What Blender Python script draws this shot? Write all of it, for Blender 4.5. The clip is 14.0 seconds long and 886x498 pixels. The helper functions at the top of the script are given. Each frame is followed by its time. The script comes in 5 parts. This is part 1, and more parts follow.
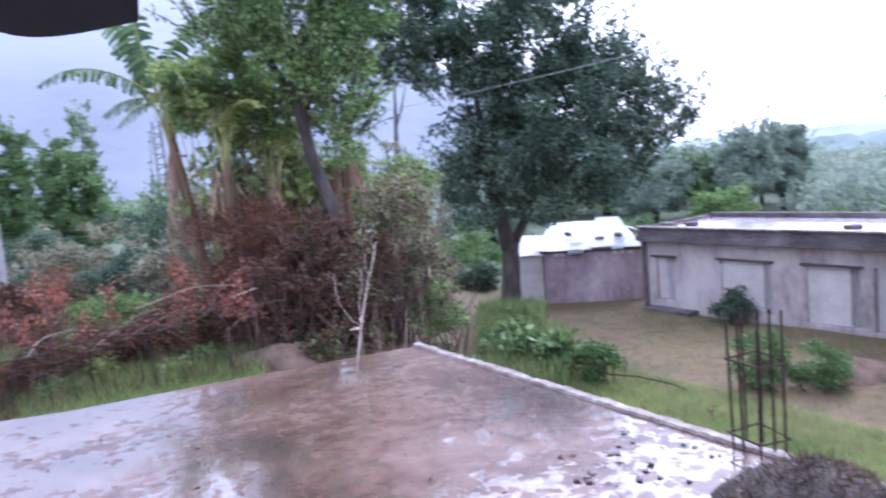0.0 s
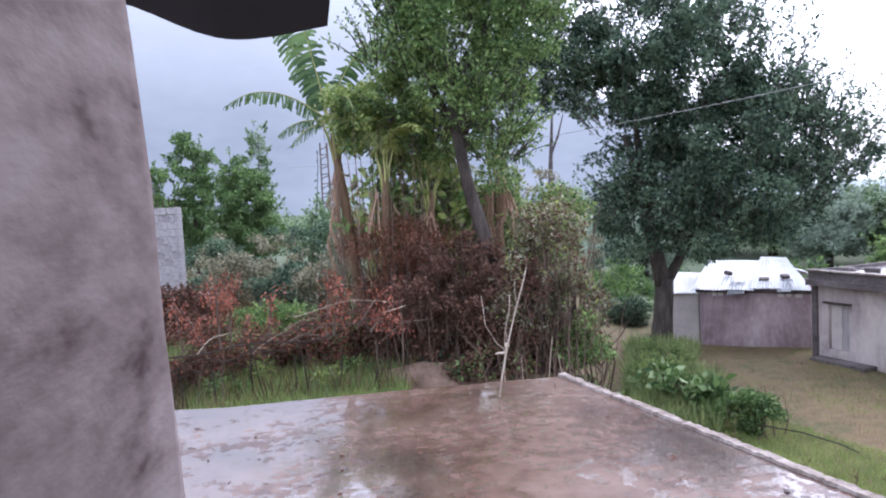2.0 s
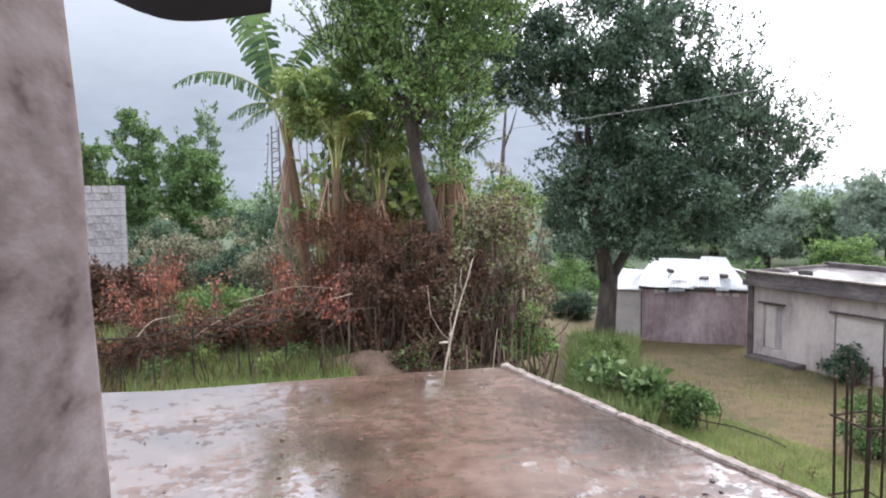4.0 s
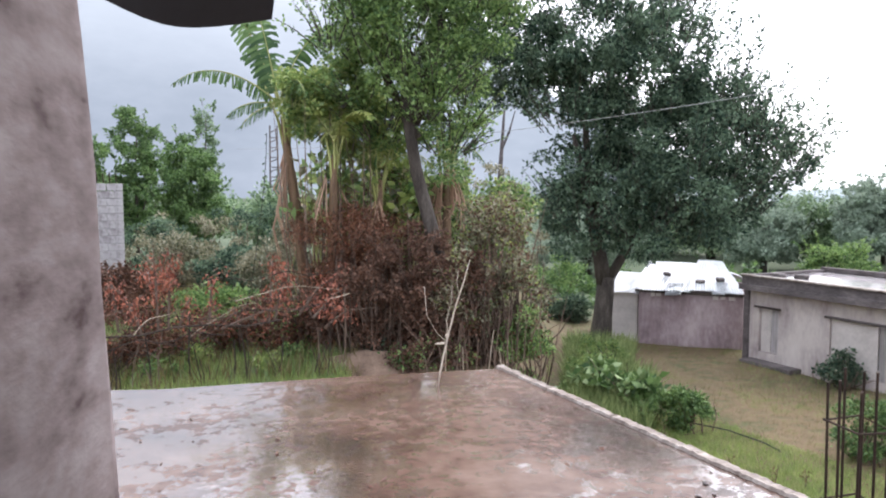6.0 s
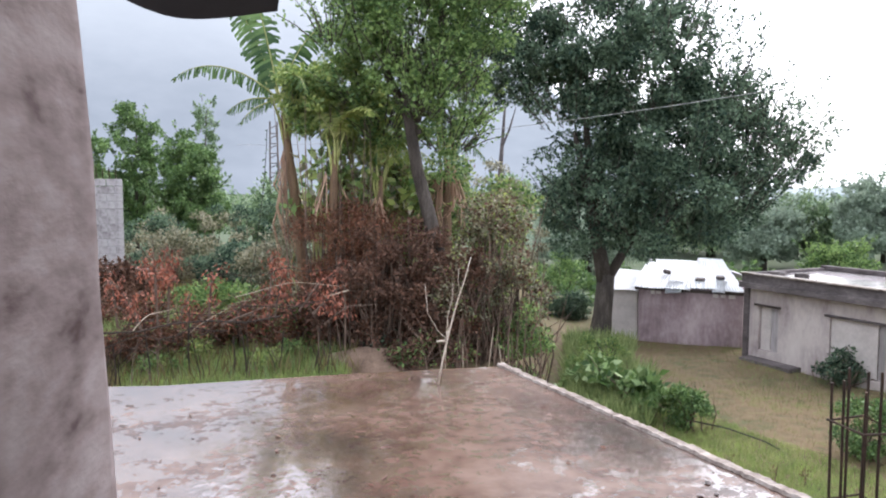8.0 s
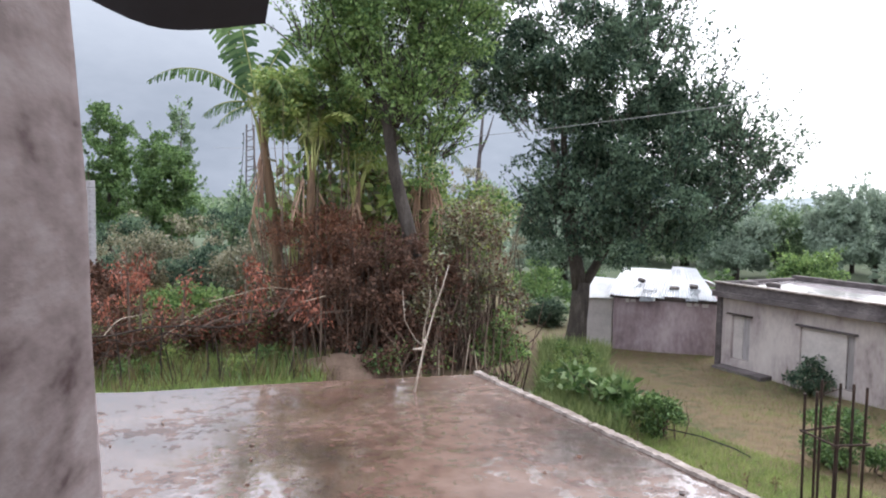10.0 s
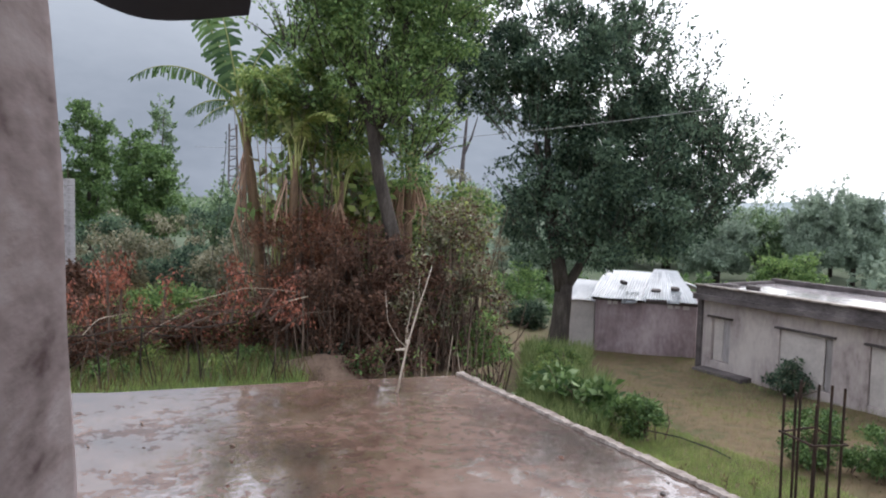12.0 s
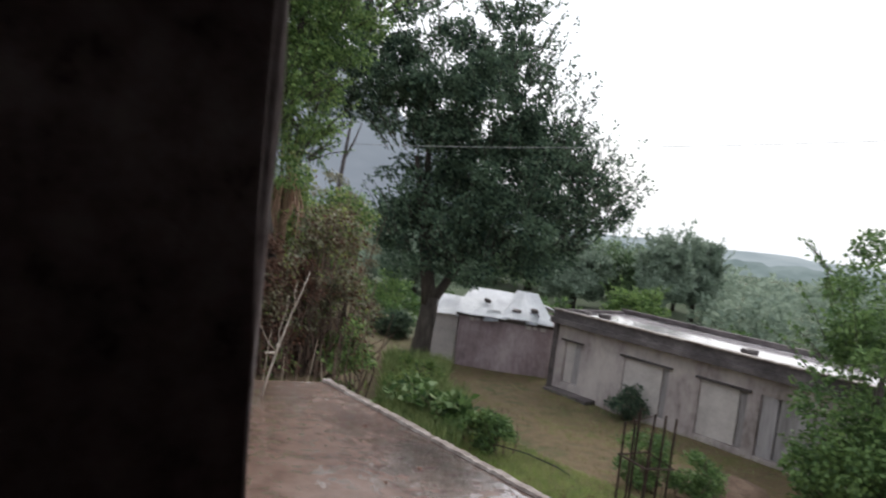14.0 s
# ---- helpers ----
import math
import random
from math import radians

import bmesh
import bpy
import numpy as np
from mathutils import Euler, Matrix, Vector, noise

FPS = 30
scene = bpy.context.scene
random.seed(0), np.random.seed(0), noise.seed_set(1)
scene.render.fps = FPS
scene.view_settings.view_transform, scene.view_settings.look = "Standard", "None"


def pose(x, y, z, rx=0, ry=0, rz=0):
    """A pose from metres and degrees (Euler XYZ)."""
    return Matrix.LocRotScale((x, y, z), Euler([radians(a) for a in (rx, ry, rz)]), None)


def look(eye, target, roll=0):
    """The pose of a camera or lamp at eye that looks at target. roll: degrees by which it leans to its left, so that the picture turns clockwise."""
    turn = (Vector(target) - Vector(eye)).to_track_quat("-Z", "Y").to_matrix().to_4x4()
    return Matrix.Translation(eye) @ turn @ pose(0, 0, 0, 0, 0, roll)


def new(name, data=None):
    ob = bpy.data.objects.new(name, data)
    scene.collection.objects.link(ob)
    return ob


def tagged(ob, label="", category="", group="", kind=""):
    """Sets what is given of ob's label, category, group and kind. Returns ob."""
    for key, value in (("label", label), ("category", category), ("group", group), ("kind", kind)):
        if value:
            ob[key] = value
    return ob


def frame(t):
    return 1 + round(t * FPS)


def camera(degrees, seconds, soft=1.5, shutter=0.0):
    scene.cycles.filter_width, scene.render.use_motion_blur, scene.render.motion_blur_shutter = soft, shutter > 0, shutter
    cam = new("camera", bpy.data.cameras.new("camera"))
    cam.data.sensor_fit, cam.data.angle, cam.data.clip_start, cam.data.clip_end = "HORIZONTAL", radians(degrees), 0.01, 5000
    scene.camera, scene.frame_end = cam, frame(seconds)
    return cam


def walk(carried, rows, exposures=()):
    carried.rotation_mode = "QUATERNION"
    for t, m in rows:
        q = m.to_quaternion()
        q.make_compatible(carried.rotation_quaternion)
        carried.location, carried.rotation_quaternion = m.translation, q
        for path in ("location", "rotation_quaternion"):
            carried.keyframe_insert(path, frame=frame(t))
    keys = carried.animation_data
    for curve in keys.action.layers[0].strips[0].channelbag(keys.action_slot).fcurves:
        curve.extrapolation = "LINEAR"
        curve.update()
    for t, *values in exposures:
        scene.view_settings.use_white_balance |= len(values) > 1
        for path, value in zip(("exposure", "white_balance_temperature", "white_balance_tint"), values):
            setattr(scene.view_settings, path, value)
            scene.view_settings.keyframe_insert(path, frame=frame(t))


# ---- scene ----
cam = camera(62.7, 14.0, soft=2.0, shutter=0.35)
# seconds, x, y, z, yaw, pitch, roll
ROWS = [
    (0.0, 0.008, 0.010, 1.606, -27.64, -6.42, 5.26),
    (0.2, 0.030, 0.025, 1.602, -22.60, -5.35, 4.85),
    (0.35, 0.038, 0.045, 1.598, -18.40, -4.40, 4.40),
    (0.5, 0.038, 0.061, 1.595, -14.62, -3.60, 4.00),
    (1.0, 0.045, 0.046, 1.578, -14.69, -3.21, 3.72),
    (1.5, 0.028, 0.035, 1.588, -13.55, -2.77, 1.91),
    (2.0, -0.004, 0.048, 1.587, -15.75, -3.47, 2.82),
    (2.5, 0.005, 0.021, 1.582, -16.90, -3.71, 1.87),
    (3.0, 0.006, 0.017, 1.582, -18.68, -4.08, 1.34),
    (5.5, 0.002, -0.011, 1.586, -19.81, -4.47, 0.36),
    (6.0, 0.001, -0.011, 1.588, -19.70, -4.29, 0.04),
    (6.5, -0.0033, 0.0224, 1.5940, -19.65, -4.30, -0.25),
    (7, -0.0033, 0.0264, 1.5830, -19.66, -4.35, -0.27),
    (7.2, -0.001, 0.011, 1.586, -19.64, -4.56, -0.21),
    (9.5, -0.0072, 0.0368, 1.5940, -20.44, -4.27, -0.85),
    (10, -0.0098, 0.0338, 1.6030, -21.51, -4.07, -0.99),
    (10.5, -0.0098, 0.0298, 1.6010, -22.01, -3.90, -1.81),
    (11, -0.0107, 0.0358, 1.6010, -22.47, -3.85, -2.02),
    (11.5, -0.0098, 0.0338, 1.5980, -22.56, -3.76, -1.87),
    (12, -0.0090, 0.0378, 1.5960, -22.80, -3.93, -1.44),
    (12.5, -0.0156, 0.0264, 1.6020, -22.90, -3.52, -1.87),
    (13, -0.0217, 0.0010, 1.6070, -24.23, -2.89, -2.62),
    (13.5, -0.0550, -0.0290, 1.6220, -27.41, -1.08, -4.24),
    (14.0, -0.161, -0.069, 1.658, -32.72, -2.60, -7.70),
]
walk(cam, [(t, pose(x, y, z, 90 + p, r, yaw)) for t, x, y, z, yaw, p, r in ROWS],
     exposures=[(0.0, 1.38, 5150, 27), (0.5, 1.16, 5250, 26), (1.5, 1.18, 5550, 24), (2.5, 1.18, 5750, 16), (4.0, 1.30, 6150, 13), (9.5, 1.30, 6150, 13), (10.5, 0.93, 6150, 13), (11.5, 0.78, 6150, 12), (12.5, 0.72, 6150, 12), (13.5, 0.60, 6150, 12), (14.0, 0.28, 6300, 10)])

# ---- sky and light: a bright rainy overcast ----
world = bpy.data.worlds.new("rain_sky")
scene.world = world
world.use_nodes = True
wn, wl = world.node_tree.nodes, world.node_tree.links
wn.clear()
sky = wn.new("ShaderNodeTexSky")
sky.sky_type, sky.sun_disc = "NISHITA", False
sky.sun_elevation, sky.sun_rotation = radians(50), radians(60)
sky.air_density, sky.dust_density = 1.0, 6.0
bg_sky = wn.new("ShaderNodeBackground")
bg_sky.inputs["Strength"].default_value = 0.05
wl.new(sky.outputs[0], bg_sky.inputs["Color"])
bg_cloud = wn.new("ShaderNodeBackground")
wco = wn.new("ShaderNodeTexCoord")
wnoise = wn.new("ShaderNodeTexNoise")
wnoise.inputs["Scale"].default_value = 2.2
wnoise.inputs["Detail"].default_value = 4
wramp = wn.new("ShaderNodeValToRGB")
wramp.color_ramp.elements[0].color = (0.80, 0.84, 0.92, 1)
wramp.color_ramp.elements[1].color = (1.0, 1.0, 1.0, 1)
wramp.color_ramp.elements[0].position, wramp.color_ramp.elements[1].position = 0.3, 0.65
wl.new(wco.outputs["Generated"], wnoise.inputs["Vector"])
wl.new(wnoise.outputs["Fac"], wramp.inputs["Fac"])
wl.new(wramp.outputs["Color"], bg_cloud.inputs["Color"])
bg_cloud.inputs["Strength"].default_value = 0.95
wadd = wn.new("ShaderNodeAddShader")
wout = wn.new("ShaderNodeOutputWorld")
wl.new(bg_sky.outputs[0], wadd.inputs[0])
wl.new(bg_cloud.outputs[0], wadd.inputs[1])
wl.new(wadd.outputs[0], wout.inputs["Surface"])
sun_data = bpy.data.lights.new("sun", "SUN")
sun_data.energy, sun_data.angle, sun_data.color = 0.6, radians(25), (1.0, 0.97, 0.92)
sun = new("sun", sun_data)
sun.matrix_world = look((40, 25, 60), (0, 0, 0))

# ---- materials ----


def material(name, stops, scale=4.0, rough=0.8, bump=0.3, fine=0.0, spec=0.3, metal=0.0, island=0.0,
             translucent=0.0, detail=6.0, bump_dist=0.02, stretch=(1, 1, 1), random_object=0.0):
    """A noise-mixed material: stops is a list of (position, colour); fine adds a second grain."""
    m = bpy.data.materials.new(name)
    m.use_nodes = True
    n, l = m.node_tree.nodes, m.node_tree.links
    b = n["Principled BSDF"]
    out = n["Material Output"]
    co = n.new("ShaderNodeTexCoord")
    mp = n.new("ShaderNodeMapping")
    mp.inputs["Scale"].default_value = stretch
    l.new(co.outputs["Object"], mp.inputs["Vector"])
    t = n.new("ShaderNodeTexNoise")
    t.inputs["Scale"].default_value, t.inputs["Detail"].default_value, t.inputs["Roughness"].default_value = scale, detail, 0.62
    l.new(mp.outputs[0], t.inputs["Vector"])
    fac = t.outputs["Fac"]
    g = n.new("ShaderNodeTexNoise")
    g.inputs["Scale"].default_value, g.inputs["Detail"].default_value = scale * 9, 4
    l.new(mp.outputs[0], g.inputs["Vector"])
    if fine:
        a = n.new("ShaderNodeMath")
        a.operation = "MULTIPLY_ADD"
        a.inputs[1].default_value = fine
        l.new(g.outputs["Fac"], a.inputs[0])
        s = n.new("ShaderNodeMath")
        s.operation = "SUBTRACT"
        s.inputs[1].default_value = fine * 0.5
        l.new(fac, s.inputs[0])
        l.new(s.outputs[0], a.inputs[2])
        fac = a.outputs[0]
    if island or random_object:
        if island:
            r = n.new("ShaderNodeNewGeometry").outputs["Random Per Island"]
            amount = island
        else:
            r = n.new("ShaderNodeObjectInfo").outputs["Random"]
            amount = random_object
        a = n.new("ShaderNodeMath")
        a.operation = "MULTIPLY_ADD"
        a.inputs[1].default_value = amount
        l.new(r, a.inputs[0])
        s = n.new("ShaderNodeMath")
        s.operation = "SUBTRACT"
        s.inputs[1].default_value = amount * 0.5
        l.new(fac, s.inputs[0])
        l.new(s.outputs[0], a.inputs[2])
        fac = a.outputs[0]
    ramp = n.new("ShaderNodeValToRGB")
    e = ramp.color_ramp.elements
    while len(e) < len(stops):
        e.new(0.5)
    for el, (p, c) in zip(e, stops):
        el.position, el.color = p, (*c, 1)
    l.new(fac, ramp.inputs["Fac"])
    l.new(ramp.outputs["Color"], b.inputs["Base Color"])
    b.inputs["Roughness"].default_value, b.inputs["Metallic"].default_value = rough, metal
    b.inputs["Specular IOR Level"].default_value = spec
    if bump:
        bp = n.new("ShaderNodeBump")
        bp.inputs["Strength"].default_value, bp.inputs["Distance"].default_value = bump, bump_dist
        l.new(g.outputs["Fac"], bp.inputs["Height"])
        l.new(bp.outputs[0], b.inputs["Normal"])
    if translucent:
        tr = n.new("ShaderNodeBsdfTranslucent")
        l.new(ramp.outputs["Color"], tr.inputs["Color"])
        mx = n.new("ShaderNodeMixShader")
        mx.inputs[0].default_value = translucent
        l.new(b.outputs[0], mx.inputs[1])
        l.new(tr.outputs[0], mx.inputs[2])
        l.new(mx.outputs[0], out.inputs["Surface"])
    return m


def leafy(name, dark, light, rough=0.45, translucent=0.3, spec=0.25):
    return material(name, [(0.27, dark), (0.73, light)], 1.1, rough, 0, island=0.5, translucent=translucent, spec=spec)


def wet_concrete():
    """Rain-soaked cement: brown and grey stains, and a film of water that pools in places."""
    m = material("wet_concrete", [(0.34, (0.045, 0.025, 0.018)), (0.46, (0.090, 0.050, 0.037)), (0.55, (0.128, 0.080, 0.061)), (0.70, (0.180, 0.122, 0.098))],
                 0.85, 0.3, 0.0, fine=0.35)
    n, l = m.node_tree.nodes, m.node_tree.links
    b = n["Principled BSDF"]
    co = n.new("ShaderNodeTexCoord")
    pool = n.new("ShaderNodeTexNoise")
    pool.inputs["Scale"].default_value, pool.inputs["Detail"].default_value, pool.inputs["Roughness"].default_value = 0.9, 9, 0.74
    l.new(co.outputs["Object"], pool.inputs["Vector"])
    sep = n.new("ShaderNodeSeparateXYZ")
    l.new(co.outputs["Object"], sep.inputs[0])
    fall = n.new("ShaderNodeMath")
    fall.operation = "MULTIPLY_ADD"
    fall.inputs[1].default_value = 0.03
    l.new(sep.outputs["X"], fall.inputs[0])
    l.new(pool.outputs["Fac"], fall.inputs[2])
    # water film: full in the pools, broken into long flecks round them
    fleck = n.new("ShaderNodeTexNoise")
    fleck.inputs["Scale"].default_value, fleck.inputs["Detail"].default_value, fleck.inputs["Roughness"].default_value = 9.0, 8, 0.7
    l.new(co.outputs["Object"], fleck.inputs["Vector"])
    both = n.new("ShaderNodeMath")
    both.operation = "MULTIPLY_ADD"
    both.inputs[1].default_value = 0.85
    l.new(fleck.outputs["Fac"], both.inputs[0])
    l.new(fall.outputs[0], both.inputs[2])
    film = n.new("ShaderNodeMapRange")
    film.interpolation_type = "SMOOTHSTEP"
    film.inputs["From Min"].default_value, film.inputs["From Max"].default_value = 0.985, 0.945
    film.inputs["To Min"].default_value, film.inputs["To Max"].default_value = 0.05, 1.0
    l.new(both.outputs[0], film.inputs["Value"])
    l.new(film.outputs[0], b.inputs["Coat Weight"])
    b.inputs["Coat Roughness"].default_value, b.inputs["Coat IOR"].default_value = 0.015, 2.1
    b.inputs["Roughness"].default_value = 0.26
    rip = n.new("ShaderNodeTexNoise")
    rip.inputs["Scale"].default_value, rip.inputs["Detail"].default_value = 15, 7
    l.new(co.outputs["Object"], rip.inputs["Vector"])
    bp = n.new("ShaderNodeBump")
    bp.inputs["Strength"].default_value, bp.inputs["Distance"].default_value = 0.7, 0.004
    l.new(rip.outputs["Fac"], bp.inputs["Height"])
    l.new(bp.outputs[0], b.inputs["Normal"])
    # rain rings and ripples on the water
    wave = n.new("ShaderNodeTexNoise")
    wave.inputs["Scale"].default_value, wave.inputs["Detail"].default_value = 11, 4
    l.new(co.outputs["Object"], wave.inputs["Vector"])
    gust = n.new("ShaderNodeTexNoise")
    gust.inputs["Scale"].default_value, gust.inputs["Detail"].default_value = 2.3, 3
    l.new(co.outputs["Object"], gust.inputs["Vector"])
    rough_water = n.new("ShaderNodeMapRange")
    rough_water.inputs["From Min"].default_value, rough_water.inputs["From Max"].default_value = 0.46, 0.66
    rough_water.inputs["To Min"].default_value, rough_water.inputs["To Max"].default_value = 0.22, 1.0
    l.new(gust.outputs["Fac"], rough_water.inputs["Value"])
    wb = n.new("ShaderNodeBump")
    wb.inputs["Distance"].default_value = 0.0045
    l.new(rough_water.outputs[0], wb.inputs["Strength"])
    l.new(wave.outputs["Fac"], wb.inputs["Height"])
    l.new(wb.outputs[0], b.inputs["Coat Normal"])
    b.inputs["Specular IOR Level"].default_value = 0.5
    return m


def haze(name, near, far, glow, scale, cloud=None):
    """A distant slope with rain haze painted in as glow; cloud whitens it with height."""
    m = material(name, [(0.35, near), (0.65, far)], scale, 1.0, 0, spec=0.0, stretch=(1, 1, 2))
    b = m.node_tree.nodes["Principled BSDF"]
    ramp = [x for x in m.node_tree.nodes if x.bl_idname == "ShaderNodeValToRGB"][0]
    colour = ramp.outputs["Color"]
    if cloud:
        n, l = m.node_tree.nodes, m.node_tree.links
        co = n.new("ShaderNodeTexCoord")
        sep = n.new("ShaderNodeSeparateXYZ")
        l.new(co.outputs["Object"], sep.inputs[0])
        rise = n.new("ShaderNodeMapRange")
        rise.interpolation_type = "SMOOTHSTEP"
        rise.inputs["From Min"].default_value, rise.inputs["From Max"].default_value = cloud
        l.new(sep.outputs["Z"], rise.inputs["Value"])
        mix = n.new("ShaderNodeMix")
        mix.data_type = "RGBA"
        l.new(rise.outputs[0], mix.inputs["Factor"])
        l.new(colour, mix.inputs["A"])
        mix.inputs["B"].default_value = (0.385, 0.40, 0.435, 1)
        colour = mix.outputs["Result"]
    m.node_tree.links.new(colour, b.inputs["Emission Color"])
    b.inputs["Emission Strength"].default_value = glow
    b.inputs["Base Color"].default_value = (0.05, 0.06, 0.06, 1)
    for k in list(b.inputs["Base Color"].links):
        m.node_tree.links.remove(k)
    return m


SLAB = wet_concrete()
KERB = material("kerb_cement", [(0.3, (0.075, 0.053, 0.043)), (0.46, (0.17, 0.135, 0.115)), (0.58, (0.29, 0.25, 0.22)), (0.75, (0.40, 0.36, 0.33))], 3.0, 0.5, 0.5, fine=0.4, bump_dist=0.01)
PLASTER = material("pillar_plaster", [(0.27, (0.085, 0.060, 0.062)), (0.37, (0.195, 0.158, 0.162)), (0.50, (0.262, 0.220, 0.227)), (0.66, (0.335, 0.295, 0.31))], 52.0, 0.9, 0.15, fine=0.06, detail=3.0, stretch=(0.9, 0.36, 0.9), bump_dist=0.002)
# dark colour that keeps the added room behind the camera unlit
INNER = material("dark_room_wall", [(0.3, (0.05, 0.045, 0.04)), (0.7, (0.10, 0.09, 0.08))], 3.0, 0.9, 0.3, fine=0.3)
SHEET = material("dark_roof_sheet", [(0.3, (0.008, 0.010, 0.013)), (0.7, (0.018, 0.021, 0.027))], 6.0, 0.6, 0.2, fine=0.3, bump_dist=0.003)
GROUND = material("wet_earth_and_grass", [(0.30, (0.075, 0.085, 0.034)), (0.44, (0.130, 0.100, 0.056)), (0.54, (0.165, 0.118, 0.070)), (0.64, (0.130, 0.118, 0.046)), (0.78, (0.080, 0.105, 0.034))], 0.35, 0.9, 0.8, fine=0.6, bump_dist=0.06)
def green_far(m):
    """Fields beyond the yard are green."""
    n, l = m.node_tree.nodes, m.node_tree.links
    b = n["Principled BSDF"]
    colour = b.inputs["Base Color"].links[0].from_socket
    co = n.new("ShaderNodeTexCoord")
    ln = n.new("ShaderNodeVectorMath")
    ln.operation = "LENGTH"
    l.new(co.outputs["Object"], ln.inputs[0])
    mr = n.new("ShaderNodeMapRange")
    mr.inputs["From Min"].default_value, mr.inputs["From Max"].default_value = 26, 36
    l.new(ln.outputs["Value"], mr.inputs["Value"])
    mix = n.new("ShaderNodeMix")
    mix.data_type = "RGBA"
    l.new(mr.outputs[0], mix.inputs["Factor"])
    l.new(colour, mix.inputs["A"])
    mix.inputs["B"].default_value = (0.075, 0.10, 0.055, 1)
    l.new(mix.outputs["Result"], b.inputs["Base Color"])


green_far(GROUND)
GRASS = leafy("grass_blades", (0.115, 0.165, 0.06), (0.33, 0.385, 0.165), translucent=0.4)
DRY_GRASS = leafy("dry_grass_blades", (0.095, 0.088, 0.034), (0.21, 0.175, 0.075), translucent=0.3)
LEAF_DARK = leafy("dark_tree_leaves", (0.026, 0.052, 0.038), (0.165, 0.235, 0.150), rough=0.55, spec=0.14, translucent=0.35)
LEAF_MID = leafy("green_tree_leaves", (0.070, 0.135, 0.046), (0.285, 0.405, 0.140), translucent=0.42)
LEAF_YELLOW = leafy("yellow_green_leaves", (0.10, 0.17, 0.04), (0.42, 0.49, 0.16), rough=0.3, translucent=0.45, spec=0.5)
# far leaves: base colour lightened to carry the haze of distance
LEAF_FAR = leafy("haze_paled_leaves", (0.10, 0.16, 0.085), (0.25, 0.34, 0.18))
# palest leaves: rain mist is mixed into the green itself
LEAF_MIST = leafy("mist_paled_leaves", (0.18, 0.235, 0.18), (0.36, 0.43, 0.335), rough=0.8, spec=0.1, translucent=0.45)
BANANA_YOUNG = leafy("young_banana_leaf", (0.16, 0.22, 0.05), (0.42, 0.46, 0.16), rough=0.35, translucent=0.45)
SOIL = material("reddish_soil", [(0.3, (0.085, 0.056, 0.040)), (0.7, (0.20, 0.138, 0.10))], 3, 0.9, 0.8, fine=0.6)
LEAF_FIELD = leafy("field_tree_leaves", (0.06, 0.115, 0.042), (0.19, 0.29, 0.10))
LEAF_GREY = leafy("grey_green_leaves", (0.09, 0.105, 0.055), (0.36, 0.33, 0.22), rough=0.35, spec=0.5)
LEAF_RED = leafy("withered_red_leaves", (0.12, 0.034, 0.020), (0.56, 0.205, 0.130), translucent=0.25, rough=0.35, spec=0.5)
LEAF_DEAD = leafy("dead_brown_leaves", (0.055, 0.030, 0.020), (0.175, 0.094, 0.063), translucent=0.2, rough=0.6)
LEAF_BROWN = leafy("withered_brown_leaves", (0.060, 0.031, 0.020), (0.185, 0.092, 0.058))
LEAF_RUST = leafy("rusty_brown_leaves", (0.085, 0.040, 0.023), (0.250, 0.115, 0.066))
YARD_BLADES = leafy("bright_grass_blades", (0.14, 0.215, 0.06), (0.38, 0.47, 0.16), translucent=0.4)
LEAF_SQUASH = leafy("broad_pale_leaves", (0.10, 0.18, 0.05), (0.34, 0.43, 0.22))
BANANA_LEAF = leafy("banana_leaf", (0.045, 0.095, 0.035), (0.15, 0.24, 0.085), rough=0.35, translucent=0.4)
BANANA_DRY = leafy("dry_banana_leaf", (0.26, 0.15, 0.10), (0.50, 0.34, 0.24))
BANANA_STEM = material("banana_stem", [(0.3, (0.075, 0.045, 0.028)), (0.55, (0.17, 0.105, 0.06)), (0.8, (0.12, 0.12, 0.05))], 5, 0.6, 0.6, stretch=(6, 6, 0.6), fine=0.3)
BARK = material("wet_bark", [(0.3, (0.026, 0.021, 0.017)), (0.55, (0.066, 0.054, 0.046)), (0.78, (0.135, 0.118, 0.102))], 5, 0.8, 0.8, fine=0.4, stretch=(1, 1, 0.25), bump_dist=0.03)
TWIG = material("dry_twigs", [(0.3, (0.05, 0.033, 0.025)), (0.7, (0.16, 0.112, 0.085))], 3, 0.8, 0, island=0.8)
PALE_WOOD = material("bare_pale_wood", [(0.3, (0.28, 0.22, 0.16)), (0.7, (0.50, 0.42, 0.33))], 8, 0.65, 0.3, fine=0.3, stretch=(1, 1, 0.3))
SAPWOOD = material("peeled_stick", [(0.3, (0.36, 0.30, 0.235)), (0.7, (0.56, 0.49, 0.41))], 8, 0.6, 0.3, fine=0.3, stretch=(1, 1, 0.3))
DARK_TWIG = material("dark_wet_branches", [(0.3, (0.012, 0.009, 0.007)), (0.7, (0.045, 0.032, 0.025))], 3, 0.8, 0, island=0.5)
MIDRIB = material("banana_midrib", [(0.3, (0.20, 0.22, 0.07)), (0.7, (0.36, 0.36, 0.14))], 4, 0.5, 0.1, stretch=(3, 3, 0.5))
RUST = material("rusty_steel", [(0.3, (0.018, 0.012, 0.010)), (0.6, (0.05, 0.03, 0.021)), (0.8, (0.10, 0.055, 0.036))], 14, 0.6, 0.4, fine=0.3, metal=0.3, bump_dist=0.002)
BLOCK = material("cement_block", [(0.26, (0.20, 0.18, 0.185)), (0.42, (0.36, 0.34, 0.345)), (0.7, (0.46, 0.44, 0.445))], 1.1, 0.9, 0.5, fine=0.4, random_object=0.12)
